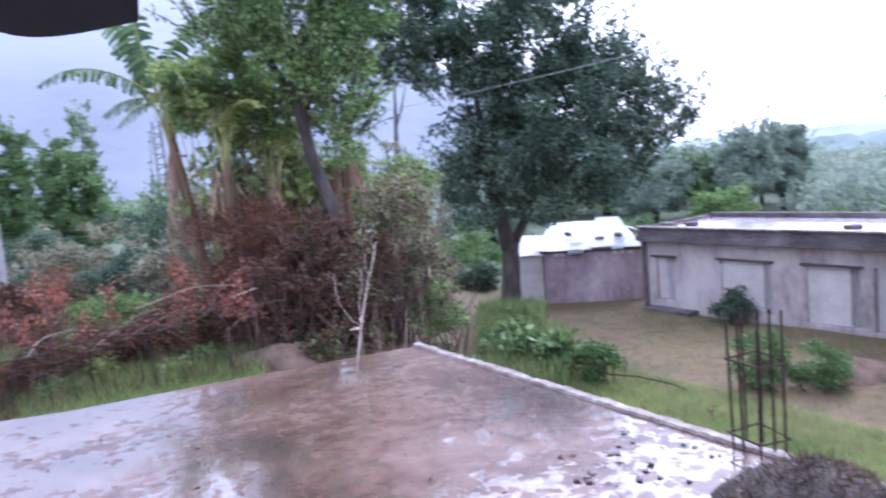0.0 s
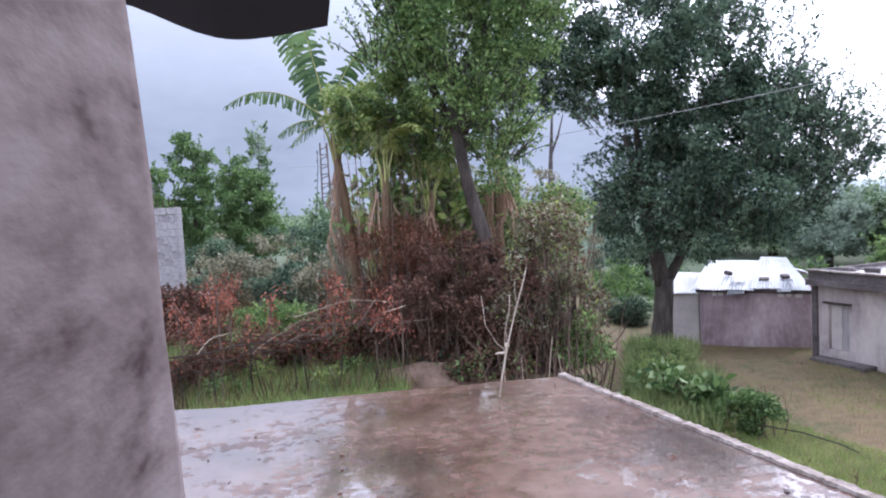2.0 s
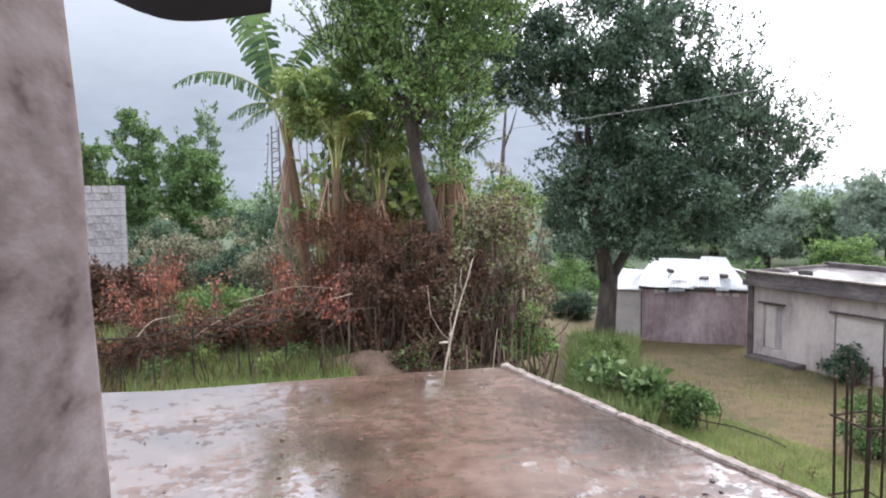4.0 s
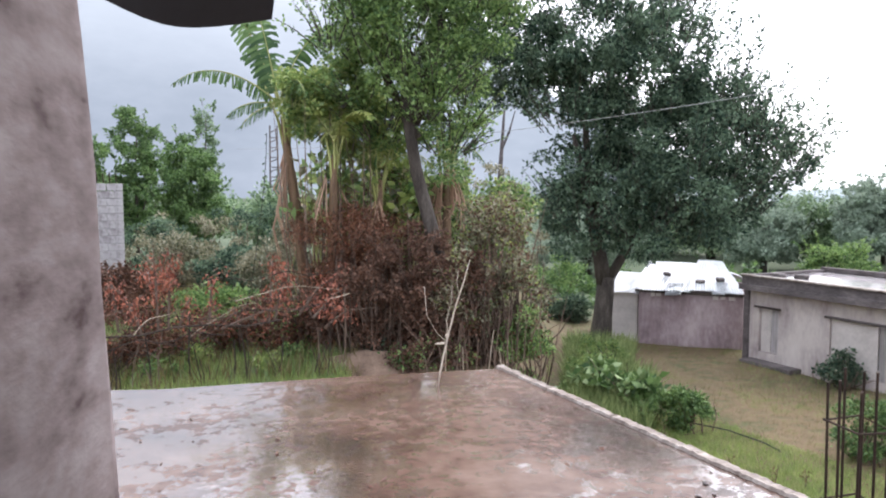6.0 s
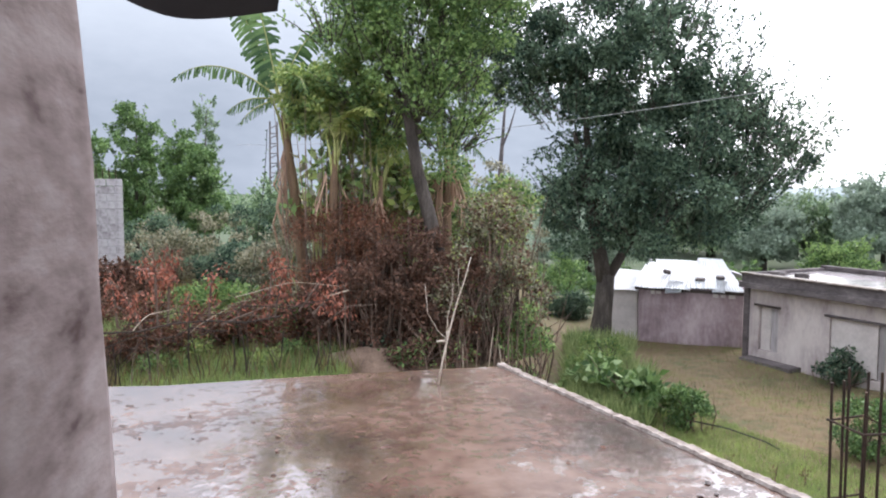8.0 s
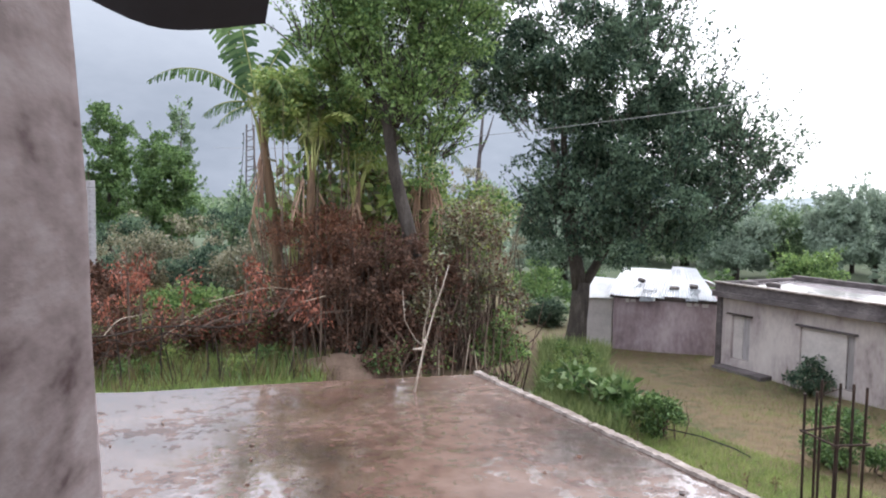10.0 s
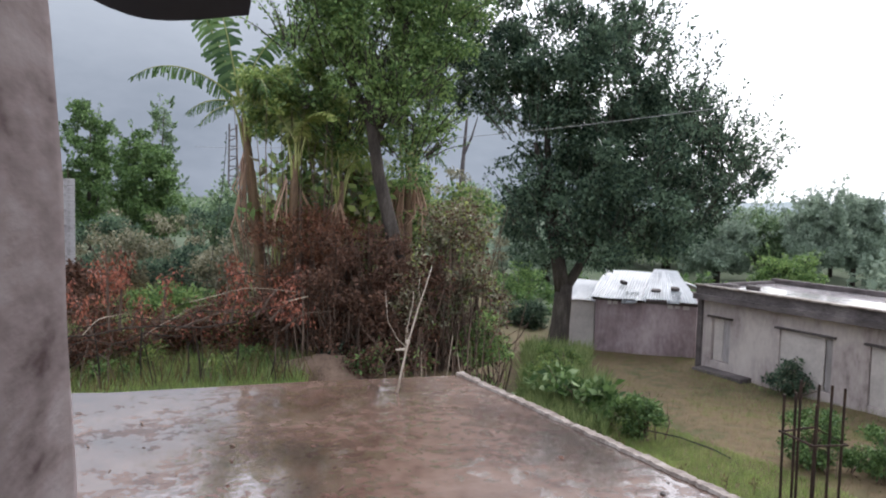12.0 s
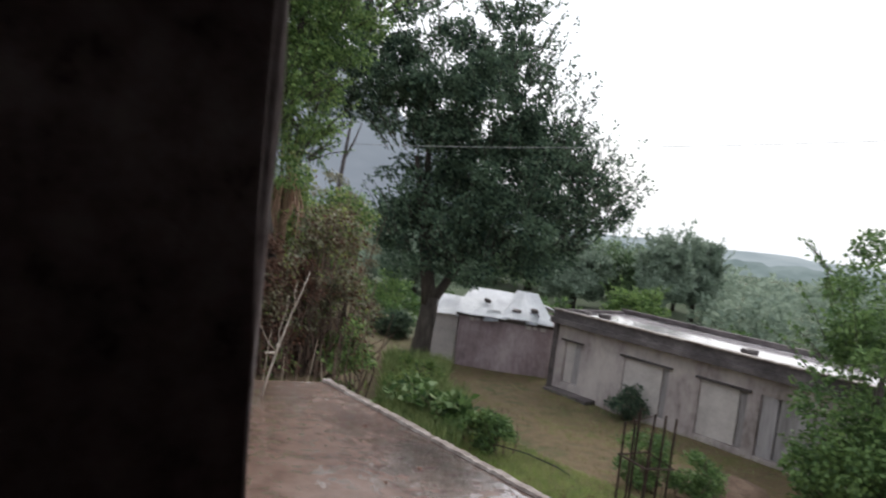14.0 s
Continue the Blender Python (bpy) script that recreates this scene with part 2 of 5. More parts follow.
MORTAR = material("dark_mortar", [(0.3, (0.26, 0.25, 0.25)), (0.7, (0.38, 0.37, 0.37))], 4, 0.95, 0.3)
HOUSE = material("stained_plaster", [(0.30, (0.17, 0.14, 0.13)), (0.44, (0.37, 0.315, 0.305)), (0.60, (0.50, 0.445, 0.415)), (0.8, (0.56, 0.51, 0.475))], 1.0, 0.85, 0.4, fine=0.25, stretch=(1, 1, 0.45))
PANEL = material("pale_plaster_panel", [(0.3, (0.40, 0.36, 0.34)), (0.7, (0.58, 0.53, 0.50))], 1.4, 0.8, 0.3, fine=0.3)
DARKWOOD = material("dark_opening_wood", [(0.3, (0.03, 0.024, 0.022)), (0.7, (0.10, 0.08, 0.07))], 5, 0.7, 0.3, stretch=(1, 1, 0.3))
SHUTTER = material("grey_door_boards", [(0.3, (0.22, 0.20, 0.20)), (0.7, (0.42, 0.39, 0.39))], 4, 0.7, 0.3, stretch=(3, 3, 0.3), random_object=0.4)
FASCIA = material("mossy_roof_edge", [(0.3, (0.050, 0.042, 0.042)), (0.55, (0.115, 0.098, 0.098)), (0.8, (0.215, 0.185, 0.182))], 1.2, 0.8, 0.5, fine=0.4, stretch=(1, 1, 2))
WETROOF = material("wet_roof_screed", [(0.35, (0.38, 0.355, 0.36)), (0.65, (0.55, 0.51, 0.52))], 0.5, 0.08, 0.04, fine=0.2, spec=1.0)
MUDBRICK = material("mud_brick_wall", [(0.30, (0.15, 0.105, 0.112)), (0.5, (0.28, 0.215, 0.225)), (0.70, (0.42, 0.345, 0.35))], 0.9, 0.9, 0.6, fine=0.35, stretch=(1, 1, 0.5))
TIN = material("bright_tin_roof", [(0.3, (0.55, 0.57, 0.60)), (0.7, (0.80, 0.82, 0.84))], 1.5, 0.38, 0.1, fine=0.2, metal=0.25)
STRAW = leafy("rotten_straw", (0.05, 0.035, 0.025), (0.17, 0.12, 0.08), translucent=0.1)
STONE = material("grey_rubble", [(0.3, (0.06, 0.05, 0.048)), (0.7, (0.22, 0.19, 0.185))], 6, 0.6, 0.5, random_object=0.5)
WIRE = material("pale_cable", [(0.4, (0.22, 0.22, 0.22)), (0.6, (0.32, 0.32, 0.32))], 5, 0.5, 0)
# glow colours of the distant slopes hold the rain haze and cloud
FAR_MOUNTAIN = haze("mountain_haze_glow", (0.150, 0.165, 0.198), (0.200, 0.215, 0.250), 1.0, 0.006, (60, 420))
NEAR_HILL = haze("near_slope_haze_glow", (0.12, 0.155, 0.15), (0.21, 0.25, 0.245), 1.0, 0.12)
FAR_HILL = haze("wooded_hill_haze_glow", (0.28, 0.32, 0.34), (0.38, 0.415, 0.435), 0.9, 0.03)

# ---- building helpers ----


class Shape:
    """Collects vertices and faces of one mesh."""

    def __init__(self):
        self.v, self.f = [], []

    def add(self, verts, faces):
        k = len(self.v)
        self.v += [tuple(p) for p in verts]
        self.f += [tuple(k + i for i in q) for q in faces]
        return self

    def box(self, size, m=Matrix(), bevel=0.0):
        bm = bmesh.new()
        bmesh.ops.create_cube(bm, size=1, matrix=Matrix.Diagonal((*size, 1)))
        if bevel:
            bmesh.ops.bevel(bm, geom=bm.edges[:], offset=bevel, segments=2, affect="EDGES", profile=0.6)
        bm.verts.index_update()
        self.add([m @ v.co for v in bm.verts], [[v.index for v in f.verts] for f in bm.faces])
        bm.free()
        return self

    def tube(self, pts, radii, n=6):
        pts = [Vector(p) for p in pts]
        k = len(self.v)
        for i, p in enumerate(pts):
            d = (pts[min(i + 1, len(pts) - 1)] - pts[max(i - 1, 0)]).normalized()
            a = d.cross(Vector((0.31, 0.95, 0.05))).normalized()
            b = d.cross(a)
            r = radii[i] if i < len(radii) else radii[-1]
            for j in range(n):
                w = 2 * math.pi * j / n
                self.v.append(tuple(p + a * (r * math.cos(w)) + b * (r * math.sin(w))))
        for i in range(len(pts) - 1):
            for j in range(n):
                self.f.append((k + i * n + j, k + i * n + (j + 1) % n, k + (i + 1) * n + (j + 1) % n, k + (i + 1) * n + j))
        self.f.append(tuple(k + j for j in range(n))[::-1])
        self.f.append(tuple(k + (len(pts) - 1) * n + j for j in range(n)))
        return self

    def mesh(self, name, mat, smooth=False):
        me = bpy.data.meshes.new(name)
        me.from_pydata(self.v, [], self.f)
        me.materials.append(mat)
        if smooth:
            me.polygons.foreach_set("use_smooth", [True] * len(me.polygons))
        me.update()
        return me


def part(name, shape, mat, parent=None, label="", smooth=False):
    ob = new(name, shape.mesh(name, mat, smooth))
    if parent is not None:
        ob.parent = parent
    return tagged(ob, label)


def thing(name, at, label, category, group="", turn=0.0):
    ob = new(name)
    ob.matrix_basis = pose(*at, 0, 0, turn)
    return tagged(ob, label, category, group)


def structure(name, shape, mat, label, category, smooth=False):
    return tagged(part(name, shape, mat, None, "", smooth), label, category, kind="structure")


def leaf_mesh(name, mat, places, dirs, size, width=0.55, rng=None, fold=0.15):
    """Pointed leaves, one small diamond each, at places and along dirs (numpy arrays)."""
    n = len(places)
    d = dirs / np.maximum(np.linalg.norm(dirs, axis=1), 1e-6)[:, None]
    side = np.cross(d, rng.normal(size=(n, 3)))
    side /= np.maximum(np.linalg.norm(side, axis=1), 1e-6)[:, None]
    up = np.cross(d, side)
    s = (size * rng.uniform(0.6, 1.35, n))[:, None]
    a = places
    b = places + d * s * 0.45 + side * s * width * 0.5 + up * s * fold
    c = places + d * s
    e = places + d * s * 0.45 - side * s * width * 0.5 + up * s * fold
    v = np.stack([a, b, c, e], 1).reshape(-1, 3)
    me = bpy.data.meshes.new(name)
    me.vertices.add(4 * n)
    me.vertices.foreach_set("co", v.astype(np.float32).ravel())
    me.loops.add(4 * n)
    me.loops.foreach_set("vertex_index", np.arange(4 * n, dtype=np.int32))
    me.polygons.add(n)
    me.polygons.foreach_set("loop_start", np.arange(0, 4 * n, 4, dtype=np.int32))
    me.materials.append(mat)
    me.update(calc_edges=True)
    return me


def clump_points(rng, clumps, n, shell=0.45):
    """n points in small ragged clumps; clumps: rows of x, y, z, rx, ry, rz."""
    c = np.array(clumps, float)
    weight = (c[:, 3] * c[:, 4] * c[:, 5]) ** (2 / 3)
    pick = rng.choice(len(c), n, p=weight / weight.sum())
    d = rng.normal(size=(n, 3))
    d /= np.linalg.norm(d, axis=1)[:, None]
    r = rng.uniform(shell, 1.0, n) ** 0.7 * rng.choice([1, 1, 1, 1.18], n)
    return c[pick, :3] + d * r[:, None] * c[pick, 3:], d


def spread(rng, lobes, count, size):
    """Small clumps spread through the big lobes of a crown."""
    lo = np.array(lobes, float)
    vol = lo[:, 3] * lo[:, 4] * lo[:, 5]
    out = []
    for k in rng.choice(len(lo), count, p=vol / vol.sum()):
        d = rng.normal(size=3)
        d *= rng.uniform(0.35, 1.0) ** 0.5 / np.linalg.norm(d)
        s = size * rng.uniform(0.55, 1.35)
        out.append([*(lo[k, :3] + d * lo[k, 3:]), s, s, s * rng.uniform(0.5, 0.85)])
    return out


def tree(name, at, label, lobes, trunk, limbs, leaf_mat, leaves, leaf, clumps=120, clump=0.7, seed=1, bark=None, group="", sprigs=0, droop=0.35):
    """A tree: tapered trunk, limbs, and a crown of many leaves in ragged clumps. Lobes, trunk and limbs lie in the tree's own axes."""
    rng = np.random.default_rng(seed)
    t = thing(name, at, label, "tree", group)
    bark = bark or BARK
    s = Shape()
    pts, radii = trunk
    s.tube(pts, radii, 12)
    part("trunk", s, bark, t, smooth=True)
    for pts, radii in limbs:
        part("limb", Shape().tube(pts, radii, 8), bark, t, smooth=True)
    cl = spread(rng, lobes, clumps, clump)
    p, d = clump_points(rng, cl, leaves)
    dirs = d * 0.8 + rng.normal(size=p.shape) * 0.7 + np.array([0, 0, -droop])
    shoots = Shape()
    if sprigs:
        lo = np.array(lobes, float)
        tips, ways = [], []
        for k in rng.integers(0, len(lo), sprigs):
            w = rng.normal(size=3)
            w[2] = abs(w[2]) * 0.7
            w /= np.linalg.norm(w)
            start = lo[k, :3] + w * lo[k, 3:] * 0.85
            way = (w * 0.75 + np.array([0, 0, rng.uniform(0.25, 0.8)])) * clump * rng.uniform(1.6, 3.2)
            shoots.tube([start, start + way * 0.5 + np.array([0, 0, 0.05]), start + way], [0.016, 0.01, 0.004], 4)
            for q in rng.uniform(0.05, 1.0, 30):
                tips.append(start + way * q + rng.normal(size=3) * 0.05 * clump / 0.6)
                ways.append(way / np.linalg.norm(way) * 0.8 + rng.normal(size=3) * 0.8)
        p = np.vstack([p, np.array(tips)])
        dirs = np.vstack([dirs, np.array(ways)])
    crown = new("crown", leaf_mesh("crown", leaf_mat, p, dirs, leaf, 0.6, rng))
    tagged(crown, kind="stuff").parent = t
    core = shoots
    for c in cl[::2]:
        root = Vector((c[0] * 0.3, c[1] * 0.3, min(c[2] * 0.75, c[2] - 0.4)))
        core.tube([root.lerp(Vector(c[:3]), 0.85), Vector(c[:3])], [0.02, 0.008], 4)
    tagged(part("twig_mass", core, bark, t), kind="stuff")
    return t


def bush(name, at, label, lobes, mats, leaf, clump=0.35, clumps=40, stems=40, seed=3, category="bush", stem_mat=None, spread_dir=None, group=""):
    """A bush of thin stems and leaves; mats: list of (material, leaves)."""
    rng = np.random.default_rng(seed)
    t = thing(name, at, label, category, group)
    cl = spread(rng, lobes, clumps, clump)
    s = Shape()
    for k in range(stems):
        c = cl[k % len(cl)]
        foot = Vector((c[0] * 0.75 + rng.normal() * 0.15, c[1] * 0.75 + rng.normal() * 0.15, 0))
        tip = Vector(c[:3]) + Vector(rng.normal(size=3) * clump)
        tip.z = max(tip.z, 0.2)
        mid = foot.lerp(tip, 0.5) + Vector(rng.normal(size=3) * 0.12)
        s.tube([foot, mid, tip], [0.018, 0.012, 0.004], 4)
    tagged(part("stem_mass", s, stem_mat or TWIG, t), kind="stuff")
    if leaf < 0.2:
        leaf, mats = leaf * 0.72, [(mat, int(n * 1.8)) for mat, n in mats]
    for mat, n in mats:
        p, d = clump_points(rng, cl, n, 0.2)
        p[:, 2] = np.maximum(p[:, 2], 0.02)
        ob = new("foliage", leaf_mesh("foliage", mat, p, d * 0.5 + rng.normal(size=p.shape) * 0.8, leaf, 0.55, rng))
        tagged(ob, kind="stuff").parent = t
    return t


def blades(name, mat, area, n, height, label, seed, z, category="grass"):
    """Grass blades over the area (a function from random numbers to x, y)."""
    rng = np.random.default_rng(seed)
    n = int(n * 1.7)
    x, y = area(rng, n)
    zz = np.array([z(a, b) for a, b in zip(x, y)])
    p = np.stack([x, y, zz], 1)
    n = len(x)
    lean = rng.normal(size=(n, 3)) * 0.35
    lean[:, 2] = 1
    ob = new(name, leaf_mesh(name, mat, p, lean, height, 0.05, rng, 0.03))
    return tagged(ob, label, category, kind="stuff")


def polar(az, d, z):
    """A point at azimuth az degrees from +y, d metres away, at height z."""
    return (d * math.sin(radians(az)), d * math.cos(radians(az)), z)


YARD, FIELD, EYE = -3.6, -1.6, 1.6


def ground_z(x, y):
    """Height of the ground: a field behind the terrace, a bank, and a lower yard beside it."""
    az = math.degrees(math.atan2(x, max(y, 0.01))) if y > 0 else 90
    w = min(max((az - 24.5) / 4.5, 0), 1)
    w = w * w * (3 - 2 * w)
    h = FIELD * (1 - w) + YARD * w
    return h + 0.10 * noise.noise(Vector((x * 0.25, y * 0.25, 0))) + 0.03 * noise.noise(Vector((x, y, 4)))

# ---- large structure ----


def up(az, d, el):
    """Height at a distance under an elevation from the eye."""
    return EYE + d * math.tan(radians(el))


# ground: one sheet to the horizon, finer near the terrace
s = Shape()
rings = [0.5, 3, 5, 7, 9] + [9 + 1.0 * i for i in range(1, 32)] + [45, 55, 70, 95, 140, 220, 400, 800, 1600]
segs = 180
for r in rings:
    for k in range(segs):
        a = 2 * math.pi * k / segs
        x, y = r * math.sin(a), r * math.cos(a)
        s.v.append((x, y, ground_z(x, y) if r < 60 else (FIELD + YARD) / 2 - 0.4))
for i in range(len(rings) - 1):
    for k in range(segs):
        s.f.append((i * segs + k, i * segs + (k + 1) % segs, (i + 1) * segs + (k + 1) % segs, (i + 1) * segs + k))
structure("ground", s, GROUND, "wet earth and rough grass round the terrace", "ground", True)

# terrace slab: far edge and kerb edge are not quite square
CORNER, KERB_NEAR, FAR_LEFT = Vector((2.74, 5.97)), Vector((3.25, 0.2)), Vector((-6.0, 7.75))


def prism(poly, z0, z1):
    n = len(poly)
    v = [(x, y, z0) for x, y in poly] + [(x, y, z1) for x, y in poly]
    return Shape().add(v, [tuple(range(n))[::-1], tuple(range(n, 2 * n))] + [(i, (i + 1) % n, n + (i + 1) % n, n + i) for i in range(n)])


outline = [(-6.0, -3.2), (3.55, -3.2), KERB_NEAR, CORNER, (1.4, 6.15), (-0.2, 6.27), (-2.1, 6.80), FAR_LEFT]
structure("terrace_slab", prism(outline, -0.16, 0.0), SLAB, "rain-soaked pinkish concrete terrace with puddles", "terrace")
inset = [(-5.8, -3.0), (3.3, -3.0), (3.05, 0.2), (2.55, 5.8), (-0.2, 6.05), (-2.1, 6.6), (-5.8, 7.5)]
structure("terrace_wall", prism(inset, -4.0, -0.164), HOUSE, "stained plaster walls under the terrace", "wall")


def edging(name, a, b, width, height, count, label):
    """A cement lip along an edge, in cast lengths."""
    base = tagged(new(name), label, "kerb", kind="structure")
    a, b = Vector((*a, 0)), Vector((*b, 0))
    step = (b - a) / count
    turn = math.degrees(math.atan2(step.y, step.x))
    rng = random.Random(5)
    for k in range(count):
        c = a + step * (k + 0.5)
        sh = Shape()
        n = 26
        for i in range(n + 1):
            x = -step.length / 2 + (step.length - 0.002) * i / n
            w0 = width / 2 + rng.uniform(-0.012, 0.006)
            w1 = width / 2 + rng.uniform(-0.010, 0.010)
            h = height + rng.uniform(-0.005, 0.005)
            sh.v += [(x, -w0, 0), (x, -w0 + 0.008, h), (x, w1 - 0.008, h * rng.uniform(0.8, 1.1)), (x, w1, 0)]
        for i in range(n):
            for j in range(3):
                sh.f.append((4 * i + j, 4 * i + 4 + j, 4 * i + 5 + j, 4 * i + 1 + j))
        sh.f += [(0, 1, 2, 3), (4 * n + 3, 4 * n + 2, 4 * n + 1, 4 * n)]
        piece = part("kerb_piece", sh, KERB, base)
        piece.matrix_basis = pose(c.x, c.y, 0.002, 0, 0, turn)
    return base


edging("kerb_side", CORNER + Vector((-0.03, 0.04)), KERB_NEAR + Vector((-0.03, 0)), 0.085, 0.02, 7, "worn pale cement kerb along the terrace edge")

# dark unseen room, added to block light round the camera: back wall, side walls, floor, roof sheet
structure("unseen_wall_back", Shape().box((7.6, 0.2, 3.2), pose(0, -3.0, 1.6)), INNER, "unseen dark back wall that blocks light", "wall")
structure("unseen_wall_left", Shape().box((0.2, 3.0, 3.2), pose(-3.7, -1.4, 1.6)), INNER, "unseen dark side wall that blocks light", "wall")
structure("unseen_wall_right", Shape().box((0.2, 2.7, 3.2), pose(2.7, -1.55, 1.6)), INNER, "unseen dark side wall that blocks light", "wall")
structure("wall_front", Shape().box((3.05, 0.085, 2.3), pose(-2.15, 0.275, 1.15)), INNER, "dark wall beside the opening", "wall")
structure("ceiling", Shape().box((7.6, 3.4, 0.06), pose(0, -1.36, 2.36)), SHEET, "unseen dark sheet ceiling that blocks light", "ceiling")

# rounded plaster pillar beside the opening
PR = 0.008
ring = []
for cx, cy, a0, a1 in ((-0.035 - PR, 0.33 - PR, -8, 90), (-0.62, 0.33 - PR, 90, 180), (-0.62, 0.225 + PR, 180, 270), (-0.063 - PR * 0.6, 0.202 + PR, 271, 348)):
    for k in range(7):
        a = radians(a0 + (a1 - a0) * k / 6)
        ring.append((cx, cy, math.cos(a), math.sin(a)))
s = Shape()
zs = [0.05 * k for k in range(47)]
nn = len(ring)
for z in zs:
    for cx, cy, ca, sa in ring:
        w = PR + 0.004 * noise.noise(Vector((cx * 6 + ca, cy * 6 + sa, z * 6))) + 0.003 * noise.noise(Vector((ca * 5, cy * 20 + sa * 5, z * 25)))
        lean = (0.040 if cy > 0.28 else 0.055) * (1.6 - z) if cx > -0.3 else 0.0
        s.v.append((cx + lean + w * ca, cy + w * sa, z))
for i in range(len(zs) - 1):
    for k in range(nn):
        s.f.append((i * nn + k, i * nn + (k + 1) % nn, (i + 1) * nn + (k + 1) % nn, (i + 1) * nn + k))
s.f += [tuple(range(nn))[::-1], tuple((len(zs) - 1) * nn + k for k in range(nn))]
structure("pillar", s, PLASTER, "rough pinkish-grey plastered pillar with dark blotches", "pillar", True)

# corrugated eave sheet, with two small nail holes
EX, EY, EZ = 0.105, 0.87, 1.775
s = Shape()
xs = sorted([EX - 0.02 * i for i in range(0, 150)] + [EX - 0.087, EX - 0.094, EX - 0.101, EX - 0.108])
ys = [EY, EY - 0.10, EY - 0.107, EY - 0.3, EY - 0.6, EY - 0.95]


def sheet_z(x, y):
    return EZ + 0.02 * (1 - math.cos(2 * math.pi * (x - EX + 0.10) / 0.28)) * (0.5 if x > EX - 0.1 else 1) + 0.62 * (EY - y)


for y in ys:
    for x in xs:
        s.v.append((x, y, sheet_z(x, y)))
nx = len(xs)
top = len(s.v)
s.v += [(x, y, z + 0.007) for x, y, z in s.v]
holes = {(1, i) for i in range(nx - 1) if abs(xs[i] - (EX - 0.094)) < 1e-6 or abs(xs[i] - (EX - 0.108)) < 1e-6}
for j in range(len(ys) - 1):
    for i in range(nx - 1):
        if (j, i) in holes:
            continue
        q = (j * nx + i, j * nx + i + 1, (j + 1) * nx + i + 1, (j + 1) * nx + i)
        s.f += [q, tuple(top + k for k in q[::-1])]
s.f += [(i, top + i, top + i + 1, i + 1) for i in range(nx - 1)]
s.f += [(j * nx + nx - 1, (j + 1) * nx + nx - 1, top + (j + 1) * nx + nx - 1, top + j * nx + nx - 1) for j in range(len(ys) - 1)]
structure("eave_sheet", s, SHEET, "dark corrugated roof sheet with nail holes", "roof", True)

# distance: cloud-wrapped mountain and wooded hills, their haze painted as glow


def ridge(name, mat, d, azs, height, label, seed, base=-30, rough=0.06):
    s = Shape()
    n = 90
    for j in range(7):
        f = j / 6
        for i in range(n):
            az = azs[0] + (azs[1] - azs[0]) * i / (n - 1)
            h = height(az) * (1 + rough * noise.fractal(Vector((az * 0.12, seed, 0)), 1.0, 2.0, 5))
            x, y, _ = polar(az, d * (1 + 0.35 * f), 0)
            s.v.append((x, y, base + (h - base) * f ** 0.8 + 0.02 * d * f * (1 - f) * noise.noise(Vector((az * 0.3, f * 5, seed)))))
    for j in range(6):
        for i in range(n - 1):
            s.f.append((j * n + i, j * n + i + 1, (j + 1) * n + i + 1, (j + 1) * n + i))
    return tagged(part(name, s, mat, None, "", True), label, "mountain", kind="structure")


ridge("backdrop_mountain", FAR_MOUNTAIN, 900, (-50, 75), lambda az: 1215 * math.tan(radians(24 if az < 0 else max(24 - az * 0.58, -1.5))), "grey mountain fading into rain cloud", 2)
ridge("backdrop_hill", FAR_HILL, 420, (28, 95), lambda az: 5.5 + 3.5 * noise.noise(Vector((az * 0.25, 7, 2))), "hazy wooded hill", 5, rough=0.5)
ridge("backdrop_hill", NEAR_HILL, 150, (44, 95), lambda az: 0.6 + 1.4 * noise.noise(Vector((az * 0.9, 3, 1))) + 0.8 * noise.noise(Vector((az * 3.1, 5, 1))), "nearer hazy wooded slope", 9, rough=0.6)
# ---- house with flat wet roof ----
HA, HB = Vector((16.61, 17.95)), Vector((17.85, 6.2))
HDIR = (HB - HA).normalized()
HTURN = math.degrees(math.atan2(HDIR.y, HDIR.x))
HL = (HB - HA).length
house = thing("flat_roofed_house", (HA.x, HA.y, YARD), "long low plastered house with a flat wet concrete roof", "house", turn=HTURN)
# house axes: x along the front, y away from the terrace (behind the front), z up
HH = 2.32


def bar(parent, name, x0, x1, y0, y1, z0, z1, mat, label="", bevel=0.01):
    return part(name, Shape().box((x1 - x0, y1 - y0, z1 - z0), pose((x0 + x1) / 2, (y0 + y1) / 2, (z0 + z1) / 2), bevel), mat, parent, label)


openings = [(0.35, 1.05, 0.35, 1.72), (2.75, 4.35, 0.25, 1.75), (5.35, 6.75, 0.2, 1.75), (7.1, 9.4, 0.15, 1.78)]
x = 0.0
for k, (a, b, z0, z1) in enumerate(openings):
    bar(house, "wall", x, a, 0, 0.24, -0.3, HH, HOUSE)
    bar(house, "wall", a, b, 0, 0.24, z1, HH, HOUSE)
    bar(house, "wall", a, b, 0, 0.24, -0.3, z0, HOUSE)
    x = b
bar(house, "wall", x, HL, 0, 0.24, -0.3, HH, HOUSE)
bar(house, "wall", 0, 0.24, 0.244, 3.2, -0.3, HH, HOUSE)
bar(house, "wall", HL - 0.24, HL, 0.244, 3.2, -0.3, HH, HOUSE)
bar(house, "wall", 0.244, HL - 0.244, 2.96, 3.2, -0.3, HH, HOUSE)
roof = bar(house, "roof", -0.02, HL + 0.3, -0.28, 3.45, HH + 0.004, HH + 0.31, WETROOF, "flat concrete roof, shining with rain")
bar(house, "roof_edge", -0.05, HL + 0.33, -0.33, -0.13, HH + 0.02, HH + 0.37, FASCIA, "mossy dark roof edge")
bar(house, "drip_edge", -0.08, HL + 0.36, -0.43, -0.334, HH - 0.05, HH + 0.12, FASCIA)
